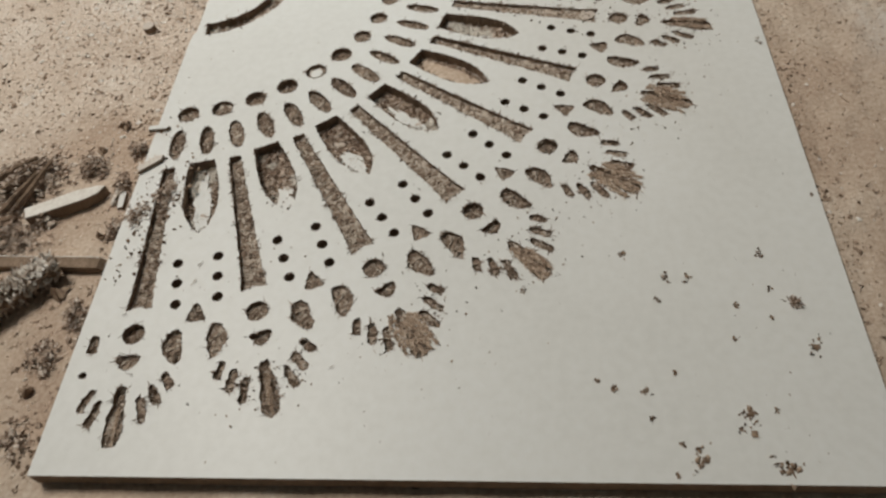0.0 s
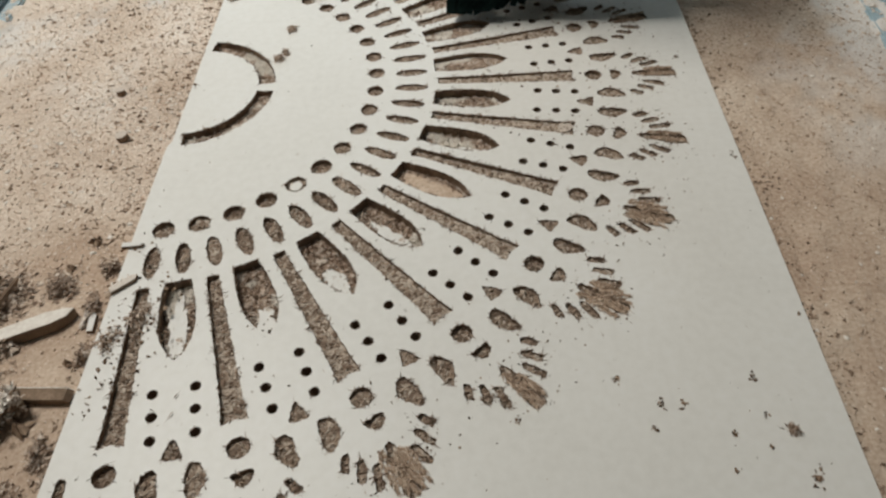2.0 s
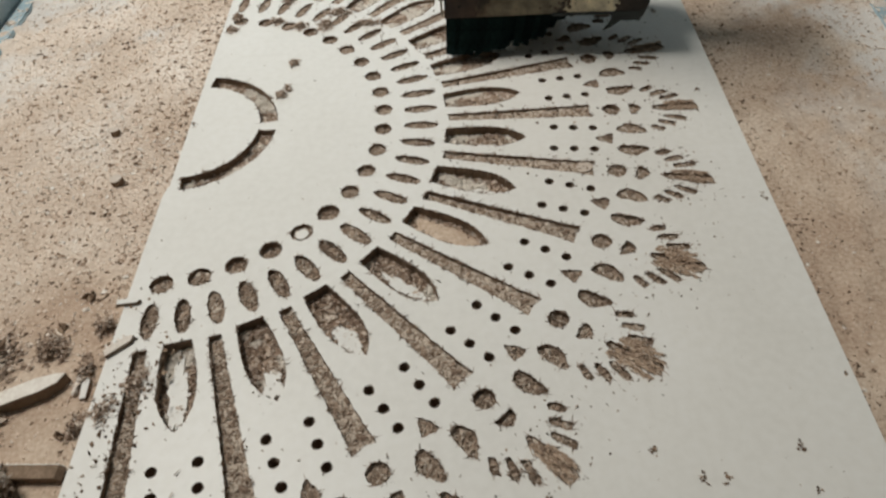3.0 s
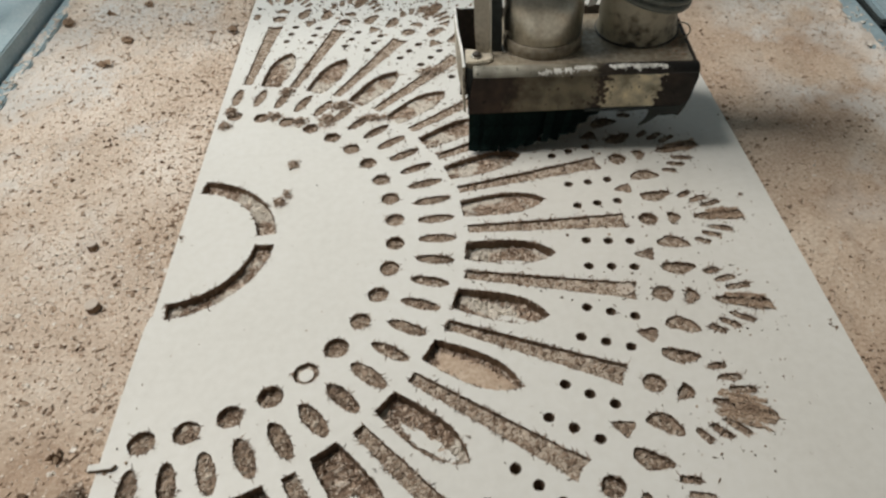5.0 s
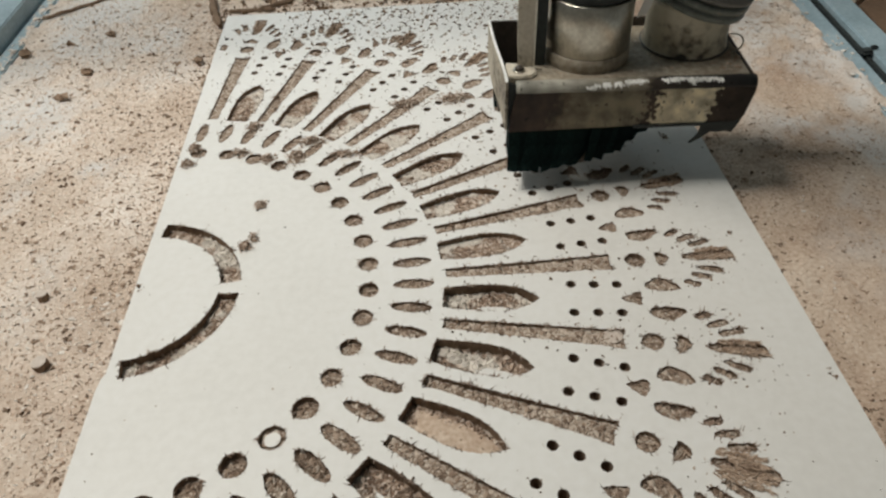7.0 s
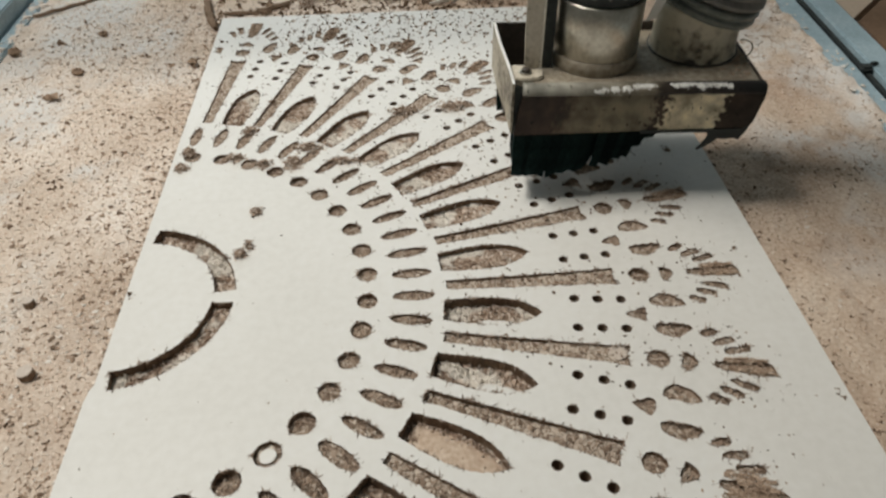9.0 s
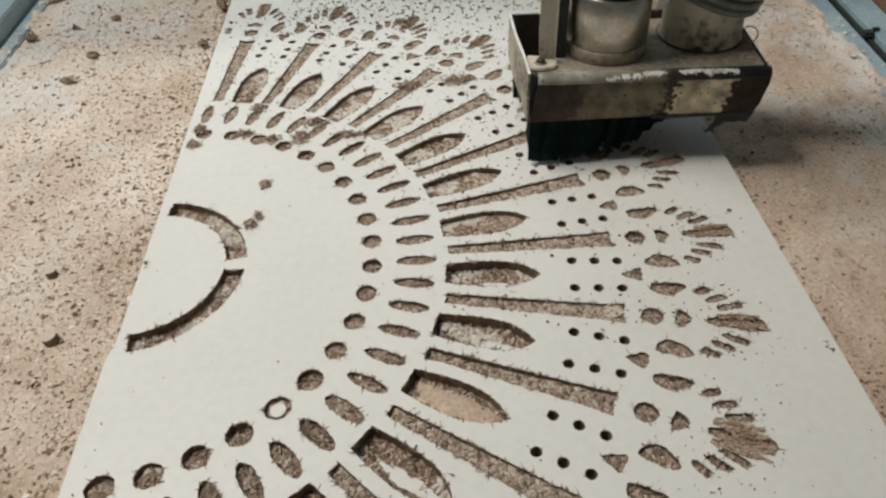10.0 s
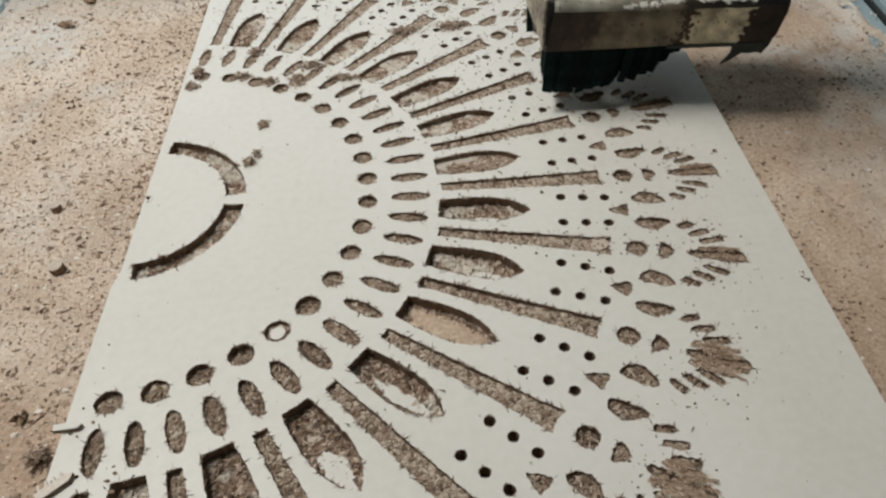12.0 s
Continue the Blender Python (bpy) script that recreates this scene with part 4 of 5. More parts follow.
for r, a, z, s, f in ((0.2285, -47.4, -0.0085, 0.78, MELAMINE), (0.4490, -11.6, -0.0080, 0.95, FLECK)):
    offcut("round_plug", [(u * s, v * s) for u, v in disc], at_polar(r, a) @ pose(0, 0, z, 4, -3, 0), "loose pale plug lying in a carved pocket", 0.006, "round plugs", f)
for x, y, s in ((-0.177, 1.062, 0.009), (-0.194, 0.997, 0.009), (-0.174, 1.178, 0.008), (-0.230, 1.155, 0.008), (-0.287, 1.132, 0.010), (-0.022, 1.073, 0.010), (-0.146, 1.130, 0.004), (-0.045, 0.37, 0.006), (-0.06, 0.335, 0.006), (-0.025, 0.225, 0.006), (-0.09, 0.13, 0.007), (-0.035, 0.07, 0.006), (-0.043, 0.165, 0.009), (-0.050, 0.178, 0.006)):
    v, f = crumbs(rng, np.zeros((5, 3)) + rng.normal(0, s * 0.25, (5, 3)) * np.array([1, 1, 0.4]) + np.array([0, 0, s * 0.4]), np.full(5, s * 0.75), 0.8)
    ob = new("brown_lump", mesh_from("brown_lump", v, f, CRUMB))
    ob.matrix_basis = pose(x, y, BED)
    tagged(ob, "dark brown lump of board fibre on the sawdust", "wood chip", "brown lumps")


def stick(points, r, label, material=MDF_CUT):
    """A rough splinter that follows a few points."""
    bm = bmesh.new()
    rings = []
    n = len(points)
    for i, (x, y, z) in enumerate(points):
        a, b = Vector(points[max(0, i - 1)]), Vector(points[min(n - 1, i + 1)])
        d = (b - a).normalized()
        s = d.cross(Vector((0, 0, 1))).normalized()
        u = s.cross(d)
        q = r * (0.5 if i in (0, n - 1) else random.uniform(0.8, 1.2))
        rings.append([bm.verts.new(Vector((x, y, z + r)) + s * (q * math.cos(k * 1.0472)) + u * (q * math.sin(k * 1.0472))) for k in range(6)])
    for p, q in zip(rings, rings[1:]):
        for k in range(6):
            bm.faces.new((p[k], p[(k + 1) % 6], q[(k + 1) % 6], q[k]))
    bm.faces.new(rings[0][::-1])
    bm.faces.new(rings[-1])
    return tagged(part("wood_splinter", bm, material), label, "splinter", "splinters")


def bent(x0, y0, x1, y1, wob, n=9, z=BED):
    return [(x0 + (x1 - x0) * i / n + random.uniform(-wob, wob), y0 + (y1 - y0) * i / n + random.uniform(-wob, wob), z) for i in range(n + 1)]


for x0, y0, x1, y1, r, z in ((-0.150, 0.262, -0.113, 0.318, 0.0046, 0.003), (-0.116, 0.256, -0.102, 0.322, 0.0036, 0.005), (-0.156, 0.288, -0.118, 0.322, 0.0034, 0.006), (-0.128, 0.250, -0.108, 0.300, 0.0028, 0.008), (-0.150, 0.236, -0.112, 0.246, 0.0040, 0.002)):
    stick(bent(x0, y0, x1, y1, 0.0012, 9, BED + z), r, "rough brown splinter in a shaggy heap of torn fibre", CRUMB)
stick(bent(-0.026, 0.262, -0.024, 0.290, 0.0006), 0.0026, "short pale splinter lying on the sawdust", FLECK)
stick(bent(-0.315, 1.241, -0.205, 1.325, 0.002), 0.003, "thin brown splinter lying on the dusty bed")
stick(bent(-0.040, 1.290, -0.010, 1.180, 0.002), 0.006, "crumbly brown splinter at the corner of the board")
stick(bent(-0.005, 1.235, 0.07, 1.236, 0.002), 0.003, "thin brown splinter beyond the board")
stick(bent(0.04, 1.232, 0.125, 1.285, 0.003), 0.004, "thin brown splinter beyond the board")
stick(bent(0.22, 1.30, 0.33, 1.245, 0.004), 0.005, "rough brown splinter among the chips")
stick(bent(0.34, 1.30, 0.42, 1.25, 0.004), 0.006, "rough brown splinter among the chips")
for x, y, n in ((0.25, 1.27, 300), (0.33, 1.26, 350), (0.40, 1.25, 350), (0.47, 1.26, 300), (0.13, 1.26, 160)):
    fibre_clump("fibre_clump", x, y, BED, 0.04, 0.025, 0.02, n, "heap of torn brown fibre beyond the white board", random.uniform(-30, 30))
curl = [(0.300 + 0.075 * math.cos(radians(t)), 1.300 + 0.085 * math.sin(radians(t)), BED + 0.010) for t in range(-75, 40, 9)]
stick(curl, 0.004, "pale curled edging strip beyond the board", FLECK)

# ---- far side of the table ----
SHELF = mat("beige_board", [(0.3, (0.40, 0.31, 0.23)), (0.7, (0.52, 0.42, 0.33))], 7, 0.8, 0.2, 150)
shelf = holder("side_shelf", pose(0, 0, BED - 0.0304), "beige board shelf beside the steel rail", "shelf")
part("top_board", prism([(0.962, 1.13), (1.085, 1.25), (1.235, 1.25), (1.235, 2.05), (1.012, 2.05)], 0.0, 0.034, None, 0.001), SHELF, shelf)
crate = holder("brown_crate", pose(0, 0, BED - 0.0304), "low brown board box standing beside the steel rail", "box")
side = [(0.954, 1.105), (1.085, 1.232), (1.225, 1.232), (1.225, 0.60), (0.930, 0.60)]
part("body", prism(side, 0.0, 0.034), BROWN_BOX, crate)
part("lid", prism(side, 0.0342, 0.042, None, 0.001), BROWN_BOX, crate)
tagged(part("pale_disc", lathe([(0.021, 0), (0.022, 0.001), (0.022, 0.005), (0.020, 0.006)], 28), MELAMINE, None, "", pose(1.010, 1.275, BED + 0.0038)), "pale round disc lying on the beige shelf", "disc")

# ---- spindle head ----
head = holder("spindle_head", pose(0.312, 0.725, 0, 0, 0, -3.6), "router spindle in a worn metal hood with black bristles", "machine head")
HW, HD, Z0, Z1 = 0.230, 0.122, 0.0515, 0.100


def upright(points, y0, y1, bevel=0.0):
    """A plate with the outline points (x, z) between two depths."""
    bm = bmesh.new()
    a = [bm.verts.new((x, y0, z)) for x, z in points]
    b = [bm.verts.new((x, y1, z)) for x, z in points]
    bm.faces.new(a)
    bm.faces.new(b[::-1])
    n = len(points)
    for i in range(n):
        bm.faces.new((a[i], b[i], b[(i + 1) % n], a[(i + 1) % n]))
    if bevel:
        bmesh.ops.bevel(bm, geom=list(bm.edges), offset=bevel, segments=2, affect="EDGES")
    return bm


def tube(points, r, n=8):
    """A round wire or cord through a few points."""
    bm = bmesh.new()
    rings = []
    last = len(points) - 1
    for i, p in enumerate(points):
        d = (Vector(points[min(last, i + 1)]) - Vector(points[max(0, i - 1)])).normalized()
        s = d.cross(Vector((0.31, 0.9, 0.2))).normalized()
        u = s.cross(d)
        rings.append([bm.verts.new(Vector(p) + s * (r * math.cos(2 * math.pi * k / n)) + u * (r * math.sin(2 * math.pi * k / n))) for k in range(n)])
    for p, q in zip(rings, rings[1:]):
        for k in range(n):
            bm.faces.new((p[k], p[(k + 1) % n], q[(k + 1) % n], q[k])).smooth = True
    bm.faces.new(rings[0][::-1])
    bm.faces.new(rings[-1])
    return bm


plate = [(-0.0065, Z0 - 0.004), (0.124, Z0), (HW - 0.012, Z0 + 0.0015), (HW - 0.0035, Z0 + 0.008), (HW - 0.0005, Z0 + 0.026), (HW + 0.0012, Z1 - 0.014), (HW + 0.0006, Z1 - 0.0075), (0.0004, Z1 - 0.0075), (-0.0022, Z1 - 0.018)]
part("front_plate", upright(plate, 0.0, 0.0028), FRONT_PAINT, head, "front plate with chipped black and cream paint")
part("lower_lip", upright([(0.118, Z0 - 0.0032), (HW - 0.013, Z0 - 0.0016), (HW - 0.013, Z0 + 0.0016), (0.118, Z0 + 0.0010)], -0.0012, -0.0002, 0.0003), BLACK, head, "black folded lower edge")
rim = bmesh.new()
arc = [(-0.0012 + 0.0075 * (1 - math.cos(radians(a))), Z1 - 0.0078 + 0.0084 * math.sin(radians(a))) for a in range(0, 91, 15)]
rp = arc + [(0.0095, Z1 + 0.0004), (0.0095, Z1 - 0.0030), (0.0030, Z1 - 0.0078)]
rings = []
for i in range(47):
    x = (HW + 0.0008) * i / 46
    dent = 0.0006 * noise.noise(Vector((x * 60, 1.5, 0))) + 0.0004 * noise.noise(Vector((x * 190, 4.5, 0)))
    dent -= 0.0016 * math.exp(-((x - 0.134) / 0.006) ** 2)
    rings.append([rim.verts.new((x, y - dent * 0.6, z + dent)) for y, z in rp])
for p, q in zip(rings, rings[1:]):
    for i in range(len(rp)):
        rim.faces.new((p[i], p[(i + 1) % len(rp)], q[(i + 1) % len(rp)], q[i])).smooth = i < 6
rim.faces.new(rings[0][::-1])
rim.faces.new(rings[-1])
part("rim", rim, RIM_PAINT, head, "rounded rim with worn grey and black paint")


def scuff(x0, x1, a0, a1, seed):
    """Bare bright metal along the rim, with ragged borders; a0 and a1 are degrees round the bend."""
    bm = bmesh.new()
    n = max(8, int((x1 - x0) / 0.0009))
    cols = []
    for i in range(n + 1):
        x = x0 + (x1 - x0) * i / n
        dent = 0.0006 * noise.noise(Vector((x * 60, 1.5, 0))) + 0.0004 * noise.noise(Vector((x * 190, 4.5, 0)))
        dent -= 0.0016 * math.exp(-((x - 0.134) / 0.006) ** 2)
        end = min(1.0, 6 * i / n, 6 * (n - i) / n)
        lo = a0 + 30 * noise.noise(Vector((x * 190, seed, 1))) + 26 * noise.noise(Vector((x * 620, seed, 2))) + 14 * (1 - end)
        hi = a1 + 22 * noise.noise(Vector((x * 190, seed, 3))) + 16 * noise.noise(Vector((x * 620, seed, 4))) - 14 * (1 - end)
        col = []
        for f in (0.0, 0.5, 1.0):
            a = radians(min(96, max(-4, lo + (hi - lo) * f)))
            k = 1.035 if f == 0.5 else 1.012
            col.append(bm.verts.new((x, 0.0063 - 0.0075 * k * math.cos(a) - dent * 0.6, Z1 - 0.0078 + 0.0084 * k * math.sin(a) + dent)))
        cols.append((hi > lo, col))
    for (ok, p), (also, q) in zip(cols, cols[1:]):
        if ok and also:
            for k in range(2):
                bm.faces.new((p[k], q[k], q[k + 1], p[k + 1])).smooth = True
    part("bare_metal_scuff", bm, EDGE, head, "paint scuffed to bright metal")


for x0, x1, a0, a1 in ((0.066, 0.084, 14, 42), (0.080, 0.104, 20, 62), (0.100, 0.127, 42, 78), (0.139, 0.170, 48, 88), (0.164, 0.190, 40, 84), (0.188, 0.199, 44, 74)):
    scuff(x0, x1, a0, a1, x0 * 100)
part("top_plate", prism([(-0.008, 0.0098), (HW - 0.004, 0.0098), (HW - 0.004, HD - 0.003), (0.0240, HD - 0.003), (0.0240, 0.0430), (-0.008, 0.0430)], Z1 - 0.0035, Z1, None, 0.0006), TOP_METAL, head, "dusty, grimy top plate")


def splayed(name, x0, x1, z, zb, thick, material, label):
    """A side plate that leans outwards towards the back; z and zb: its top and foot at the front and at the back."""
    bm = bmesh.new()
    vs = []
    for i in range(7):
        f = i / 6
        x, y = x0 + (x1 - x0) * f + 0.0007 * math.sin(7 * f), -0.002 + (HD + 0.001) * f
        hi, lo = z[0] + (zb[0] - z[0]) * f, z[1] + (zb[1] - z[1]) * f
        vs.append([bm.verts.new(c) for c in ((x, y, lo), (x, y, hi), (x + thick, y, hi), (x + thick, y, lo))])
    for p, q in zip(vs, vs[1:]):
        for k in range(4):
            bm.faces.new((p[k], p[(k + 1) % 4], q[(k + 1) % 4], q[k]))
    bm.faces.new(vs[0][::-1])
    bm.faces.new(vs[-1])
    return part(name, bm, material, head, label)


splayed("side_plate", -0.0105, -0.0215, (0.1050, 0.0520), (0.1085, 0.0600), 0.0022, GRIMY, "bent cream side plate with a bright edge")
splayed("edge_strip", -0.0107, -0.0217, (0.1062, 0.1052), (0.1098, 0.1087), 0.0026, EDGE, "bright bare metal edge")
# black plate fills the open corner seam and gives it its dark line
part("seam_shade_plate", upright([(-0.0062, Z0 - 0.003), (-0.0030, Z0 - 0.002), (0.0002, Z1 - 0.008), (0.0000, Z1 - 0.001), (-0.0070, Z1 + 0.001)], 0.0034, 0.0052), BLACK, head, "black plate standing in for the shade of the open corner seam")
part("side_plate", box(HW - 0.0030, HW + 0.0002, 0.0100, HD, Z0 + 0.022, Z1 - 0.0004, 0.0008), DARK_PAINT, head)
part("back_plate", box(-0.0190, HW - 0.0034, HD + 0.0004, HD + 0.0034, Z0, Z1 + 0.0080, 0.0008), DARK_PAINT, head, "dark raised back plate")
# dark plates added to close the well; they stand in for its shade
part("well_shade_plate", box(-0.0150, 0.0240, 0.0300, HD, Z0 + 0.002, Z0 + 0.005), DARK_PAINT, head, "dark plate added for the shade inside the open corner")
part("well_shade_side", box(0.0242, 0.0262, 0.0434, HD - 0.0032, Z0 + 0.002, Z1 - 0.0037), DARK_PAINT, head)
# bracket beside the spindle
part("bracket_post", upright([(0.0036, Z1 + 0.004), (0.0172, Z1 + 0.004), (0.0176, Z1 + 0.020), (0.0178, 0.40), (-0.0010, 0.40), (0.0022, Z1 + 0.03)], 0.0300, 0.0330, 0.0007), DUSTY_METAL, head, "tall dusty bracket")
part("bracket_edge", box(0.0179, 0.0196, 0.0292, 0.0335, Z1 + 0.004, 0.40, 0.0006), ALU, head, "worn bright bracket edge")
# black block paints the shade in the gap between bracket and spindle
part("bracket_gap_shade", box(0.0198, 0.0310, 0.0380, 0.0520, Z1, 0.40, 0.0008), BLACK, head, "black block standing in for the shaded gap beside the bracket")
foot = part("bracket_foot", prism([(-0.0075, 0.0112), (0.0030, 0.0100), (0.0150, 0.0125), (0.0205, 0.0180), (0.0212, 0.0340), (-0.0080, 0.0400)], Z1 + 0.0003, Z1 + 0.0040, None, 0.0012), DUSTY_METAL, head, "dusty rounded bracket foot")
part("washer", lathe([(0.0062, 0), (0.0062, 0.0010), (0.0056, 0.0012)], 20), ALU, foot, "", pose(0.0040, 0.0225, Z1 + 0.0040))
part("bolt", lathe([(0.0042, 0), (0.0042, 0.0026), (0.0032, 0.0036)], 6), DARK_PAINT, foot, "", pose(0.0040, 0.0225, Z1 + 0.0052))
SX, SY = 0.0745, 0.0590
part("spindle_flange", lathe([(0.0415, Z1), (0.0425, Z1 + 0.0008), (0.0425, Z1 + 0.0125), (0.0418, Z1 + 0.0138)], 56), TOP_METAL, head, "brownish clamp ring round the spindle", pose(SX, SY, 0))
part("spindle_collar", lathe([(0.0408, Z1 + 0.0139), (0.0417, Z1 + 0.0148), (0.0417, Z1 + 0.066), (0.0408, Z1 + 0.0672)], 56), ALU, head, "dull aluminium collar", pose(SX, SY, 0))
part("spindle_body", lathe([(0.0385, Z1 + 0.0674), (0.0392, Z1 + 0.069), (0.0392, Z1 + 0.074), (0.0412, Z1 + 0.0745), (0.0412, 0.44), (0.040, 0.443)], 56), BLACK, head, "black spindle body", pose(SX, SY, 0))
for i in range(9):
    a = radians(-165 + 18.5 * i)
    part("cooling_fin", box(-0.0012, 0.0012, -0.0010, 0.0018, Z1 + 0.076, 0.40, 0.0005), HOSE, head, "", pose(SX + 0.0424 * math.cos(a), SY + 0.0424 * math.sin(a), 0, 0, 0, math.degrees(a) + 90))
part("collet", lathe([(0.012, Z1 - 0.008), (0.014, Z1 - 0.012), (0.012, 0.045), (0.006, 0.040)], 20), ALU, head, "", pose(SX, SY, 0))
part("cutter", lathe([(0.003, 0.0402), (0.003, 0.006), (0.002, 0.005)], 10), ALU, head, "steel cutter", pose(SX, SY, 0))
PX, PY = 0.1785, 0.0800
port = part("dust_port", lathe([(0.0432, Z1), (0.0435, Z1 + 0.0008), (0.0430, Z1 + 0.0030), (0.0416, Z1 + 0.0050), (0.0412, Z1 + 0.030), (0.0416, Z1 + 0.048), (0.0405, Z1 + 0.052)], 56), PORT_PAINT, head, "grimy cream sheet metal dust port", pose(PX, PY, 0))
part("port_seam", lathe([(0.0436, Z1 + 0.0002), (0.0446, Z1 + 0.0006), (0.0446, Z1 + 0.0018), (0.0437, Z1 + 0.0022)], 56), DARK_PAINT, port, "dark seam at the foot", pose(0, 0, 0))
hose_at = pose(PX + 0.005, PY, Z1 + 0.044, 4, 15, 0)
part("hose_cuff", lathe([(0.0440, 0.000), (0.0470, 0.0015), (0.0482, 0.0045), (0.0470, 0.0075), (0.0446, 0.0085), (0.0470, 0.0100), (0.0484, 0.0130), (0.0470, 0.0160), (0.0440, 0.0170)], 56), CUFF, head, "grey-green rubber hose cuff", hose_at)
hose_prof = [(0.042, 0.0172)]
for i in range(13):
    z = 0.0176 + i * 0.0125
    hose_prof += [(0.0445, z), (0.0488, z + 0.003), (0.0488, z + 0.0065), (0.0445, z + 0.0095)]
part("hose", lathe(hose_prof, 40), HOSE, head, "grey ribbed suction hose", hose_at)
loop = [(HW - 0.012 + 0.011 * math.sin(radians(t)), 0.052, Z1 + 0.0108 - 0.010 * math.cos(radians(t))) for t in range(0, 220, 20)]
part("wire_loop", tube(loop, 0.0008, 6), DUSTY_METAL, head, "thin bent wire")
tag_bm = upright([(0.0, 0.0), (0.0085, 0.003), (0.0160, 0.030), (0.0060, 0.032)], -0.0004, 0.0004)
part("paper_tag", tag_bm, MELAMINE, head, "white paper tag", pose(0.1185, 0.050, Z1 + 0.042, 12, 0, 0))


def top_dirt():
    """Dust and crumbs that have settled on the top plate, most of all round the port and at the far end."""
    n = 620
    q = rng.uniform(0, 1, n) < 0.45
    x = np.where(q, rng.normal(0.214, 0.009, n), rng.uniform(0.0, HW - 0.006, n))
    y = np.where(q, rng.normal(0.050, 0.020, n), rng.uniform(0.012, HD - 0.006, n))
    ok = (x < HW - 0.005) & (y > 0.0105) & (y < HD - 0.005) & (np.hypot(x - SX, y - SY) > 0.0435) & (np.hypot(x - PX, y - PY) > 0.0452) & (x > 0.034)
    size = rng.uniform(0.0004, 0.0013, n) * np.where(q, 1.4, 1.0)
    v, f = crumbs(rng, np.column_stack([x, y, Z1 + 0.3 * size])[ok], size[ok], 0.6)
    tagged(part("settled_dust", mesh_from("settled_dust", v, f, GRAIN_RED), None, head, "brown dust settled on the top plate"), kind="stuff")


top_dirt()


def bristle(x, y, w, foot_z, along, lean, forward=0.004, top=0.056):
    """One rubber strip of the skirt with a ragged foot."""
    bm = bmesh.new()
    n = 6
    narrow = random.uniform(0.04, 0.20)
    skew = random.uniform(-0.004, 0.004)
    rows = []
    for i in range(n + 1):
        f = i / n
        z = top + (foot_z - top) * f
        bend = lean * f ** 1.4
        taper = w * (0.5 - narrow * f * f)
        row = []
        for s, d in ((-1, -1), (1, -1), (1, 1), (-1, 1)):
            low = z + ((random.uniform(0, 0.003) + max(0, s * skew)) if i == n else 0)
            off = s * taper + bend
            t = d * 0.0011 - forward * f * f
            row.append(bm.verts.new((off, t, low) if along == "x" else (t, off, low)))
        rows.append(row)
    for p, q in zip(rows, rows[1:]):
        for k in range(4):
            bm.faces.new((p[k], p[(k + 1) % 4], q[(k + 1) % 4], q[k]))
    bm.faces.new(rows[0][::-1])
    bm.faces.new(rows[-1])
    part("bristle_strip", bm, BRISTLE, head, "", pose(x, y, 0))


def skirt_foot(x):
    """Height to which the worn front strips still reach."""
    for (x0, z0), (x1, z1) in zip(SKIRT, SKIRT[1:]):
        if x <= x1:
            return z0 + (z1 - z0) * (x - x0) / (x1 - x0)
    return 0.047


SKIRT = ((-0.01, -0.004), (0.03, -0.003), (0.07, 0.003), (0.100, 0.011), (0.113, 0.020), (0.124, 0.036), (0.138, 0.047))
for row_y, shift, drop in ((0.0062, 0.0, 0.0), (0.0100, 0.0046, 0.001), (0.0140, 0.0022, 0.002)):
    for i in range(15):
        x = -0.003 + 0.0094 * i + shift
        if 0.072 < x < 0.079 and row_y < 0.012:
            continue
        lean = -0.0075 + random.uniform(-0.0025, 0.0025)
        low = skirt_foot(x + 0.8 * lean + 0.004) + drop + random.uniform(-0.0005, 0.0035)
        bristle(x + 0.004, row_y + 0.0008 * (i % 2), 0.0118, max(-0.0038, low), "x", lean if x > 0.012 else -0.003, 0.009 * min(1.0, max(0.2, (0.13 - x) / 0.09)))
for i in range(5):
    bristle(0.150 + 0.0095 * i, 0.0062, 0.0110, 0.0455 + random.uniform(0, 0.003), "x", 0.0)
for i in range(3):
    bristle(-0.0035, 0.013 + 0.0100 * i, 0.0125, 0.004 + random.uniform(0, 0.004), "y", random.uniform(-0.003, 0.003), 0.001)
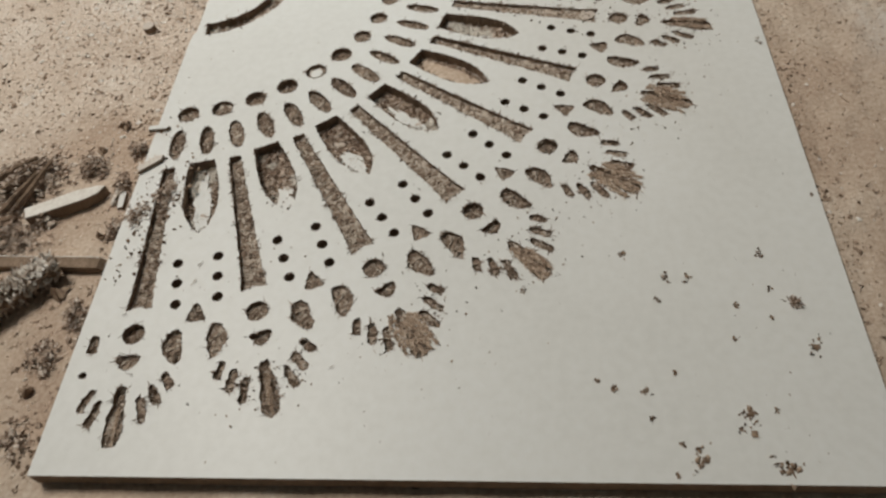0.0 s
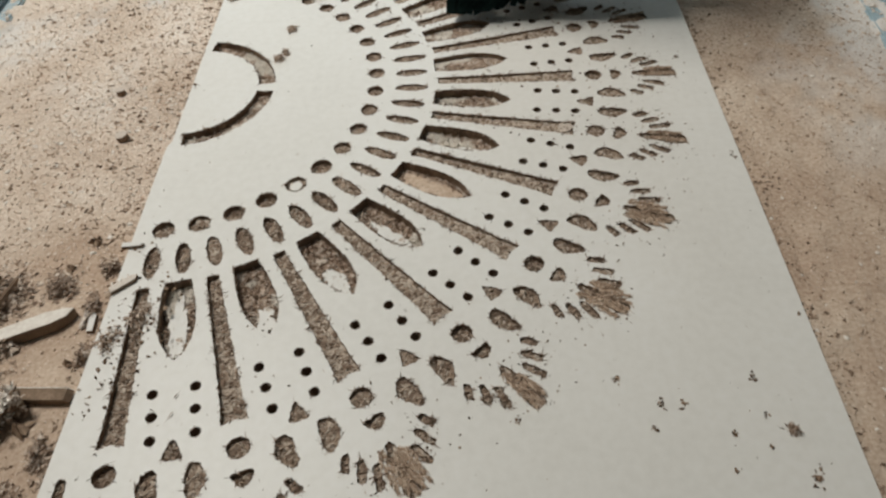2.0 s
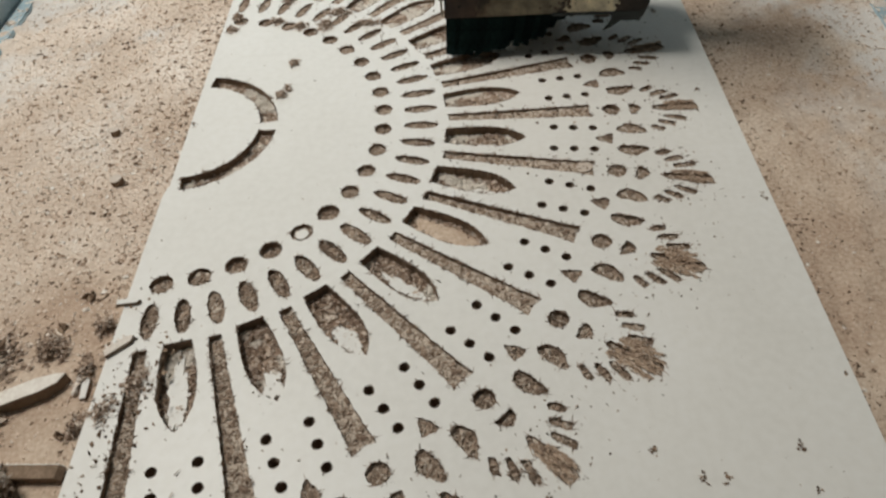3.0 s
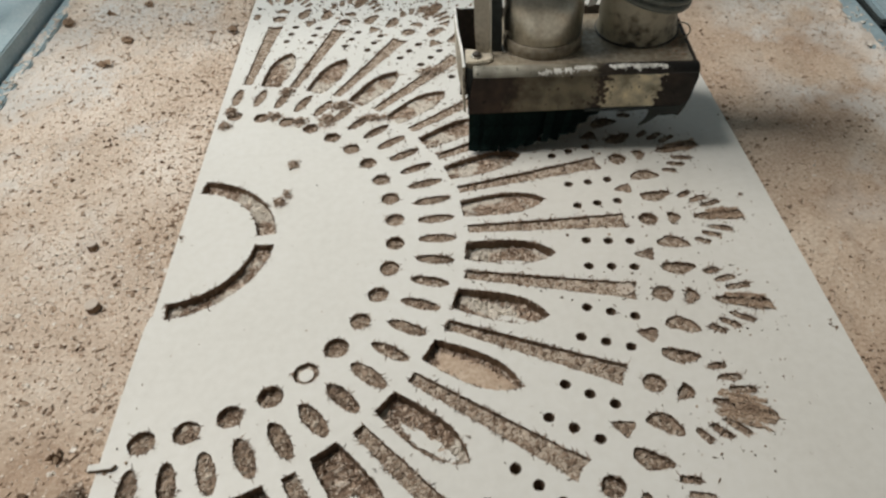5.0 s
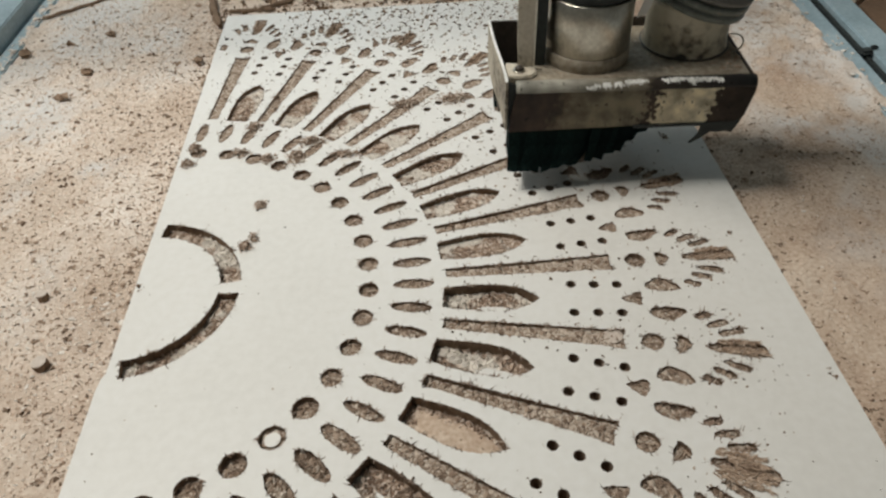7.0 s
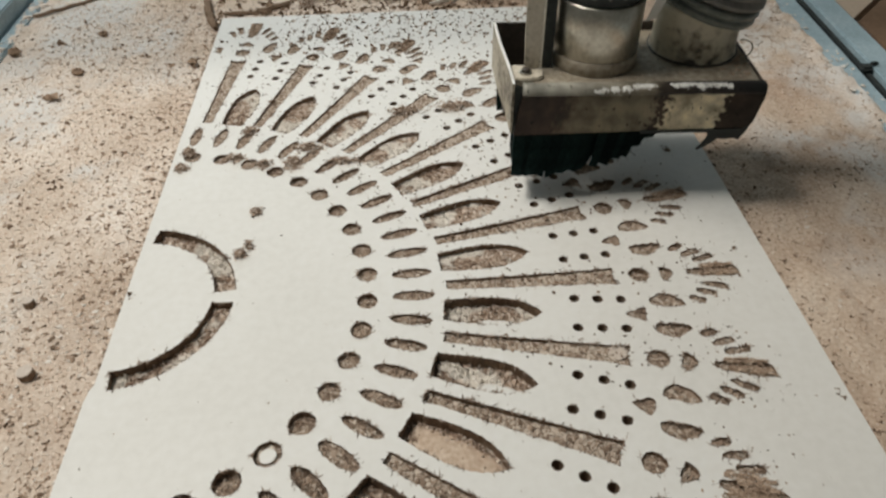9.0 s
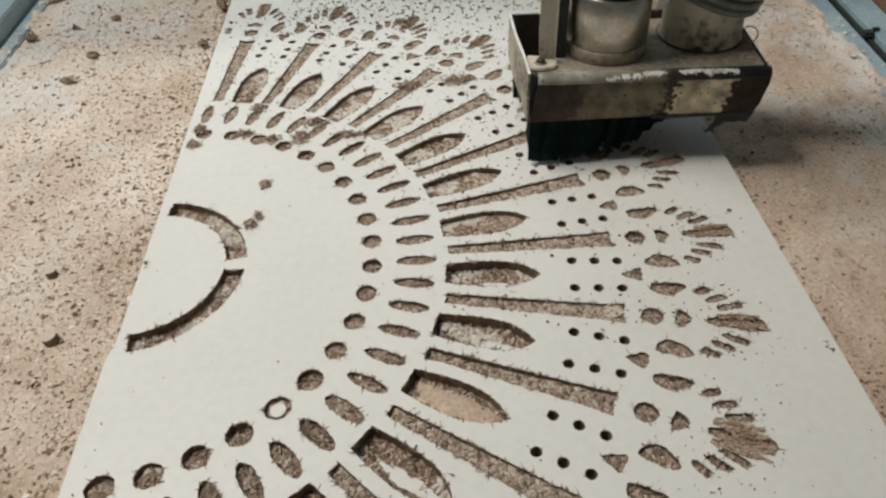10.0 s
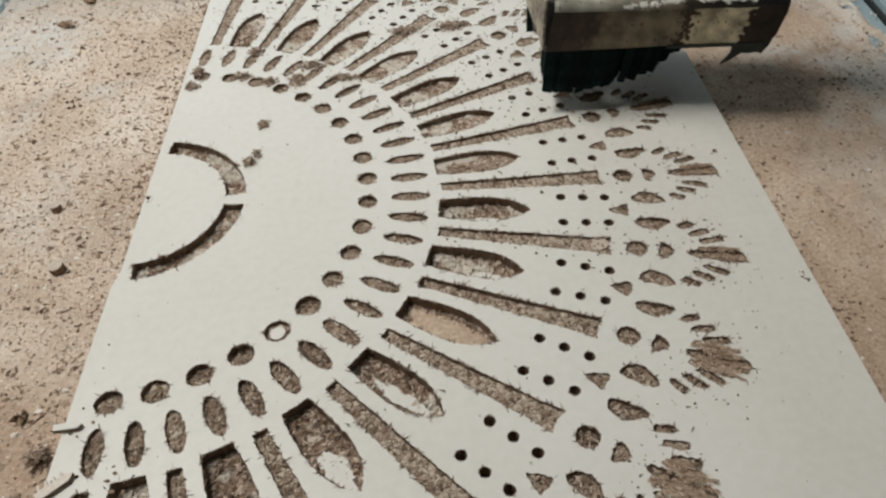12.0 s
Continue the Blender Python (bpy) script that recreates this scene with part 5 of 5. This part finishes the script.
for i in range(17):
    bristle(-0.008 + 0.0125 * i, HD - 0.004, 0.0135, 0.003 if i < 12 else 0.028, "x", random.uniform(-0.003, 0.003), -0.002)
for i in range(4):
    bristle(HW - 0.012, 0.075 + 0.011 * i, 0.0125, 0.030, "y", 0.0)
rag = [(0.1815, 0.0530), (0.2265, 0.0570), (0.2245, 0.0480), (0.2190, 0.0380), (0.2130, 0.0395), (0.2050, 0.0383), (0.1980, 0.0392), (0.1930, 0.0345), (0.1880, 0.0305), (0.1802, 0.0258), (0.1790, 0.0268), (0.1835, 0.0325), (0.1865, 0.0385), (0.1875, 0.0440)]
part("torn_flap", upright(rag, 0.0032, 0.0050), BLACK, head, "torn black rubber flap")


def motions():
    rows = [(0.0, 0.318, 0.716, 0.014), (2.0, 0.316, 0.716, 0.014), (2.5, 0.311, 0.714, 0.012), (3.0, 0.3045, 0.7095, 0.0060), (3.5, 0.3031, 0.7085, 0.0060), (3.7, 0.3035, 0.7095, 0.0055), (5.3, 0.3165, 0.7225, 0.0036),
            (5.5, 0.3190, 0.7244, 0.0036), (5.8, 0.3225, 0.7255, 0.0140), (6.0, 0.3207, 0.7259, 0.0237), (6.2, 0.3207, 0.7250, 0.0320), (6.4, 0.3290, 0.7240, 0.0335), (6.5, 0.3503, 0.7227, 0.0316),
            (6.6, 0.3630, 0.7210, 0.0312), (6.8, 0.3745, 0.7175, 0.0295), (7.0, 0.3785, 0.7157, 0.0238), (7.2, 0.3800, 0.7140, 0.0185), (8.0, 0.3800, 0.7140, 0.0170), (8.8, 0.3795, 0.7165, 0.0240),
            (9.0, 0.3806, 0.7188, 0.0297), (9.2, 0.3870, 0.7225, 0.0330), (9.5, 0.3922, 0.7260, 0.0210), (10.0, 0.4000, 0.7214, 0.0050), (10.5, 0.3972, 0.7234, 0.0038), (11.0, 0.3931, 0.7293, 0.0122),
            (11.5, 0.3949, 0.7297, 0.0320), (12.0, 0.4214, 0.7103, 0.0249)]
    walk(head, [(t, pose(x, y, z, 0, 0, -3.6)) for t, x, y, z in rows])


motions()
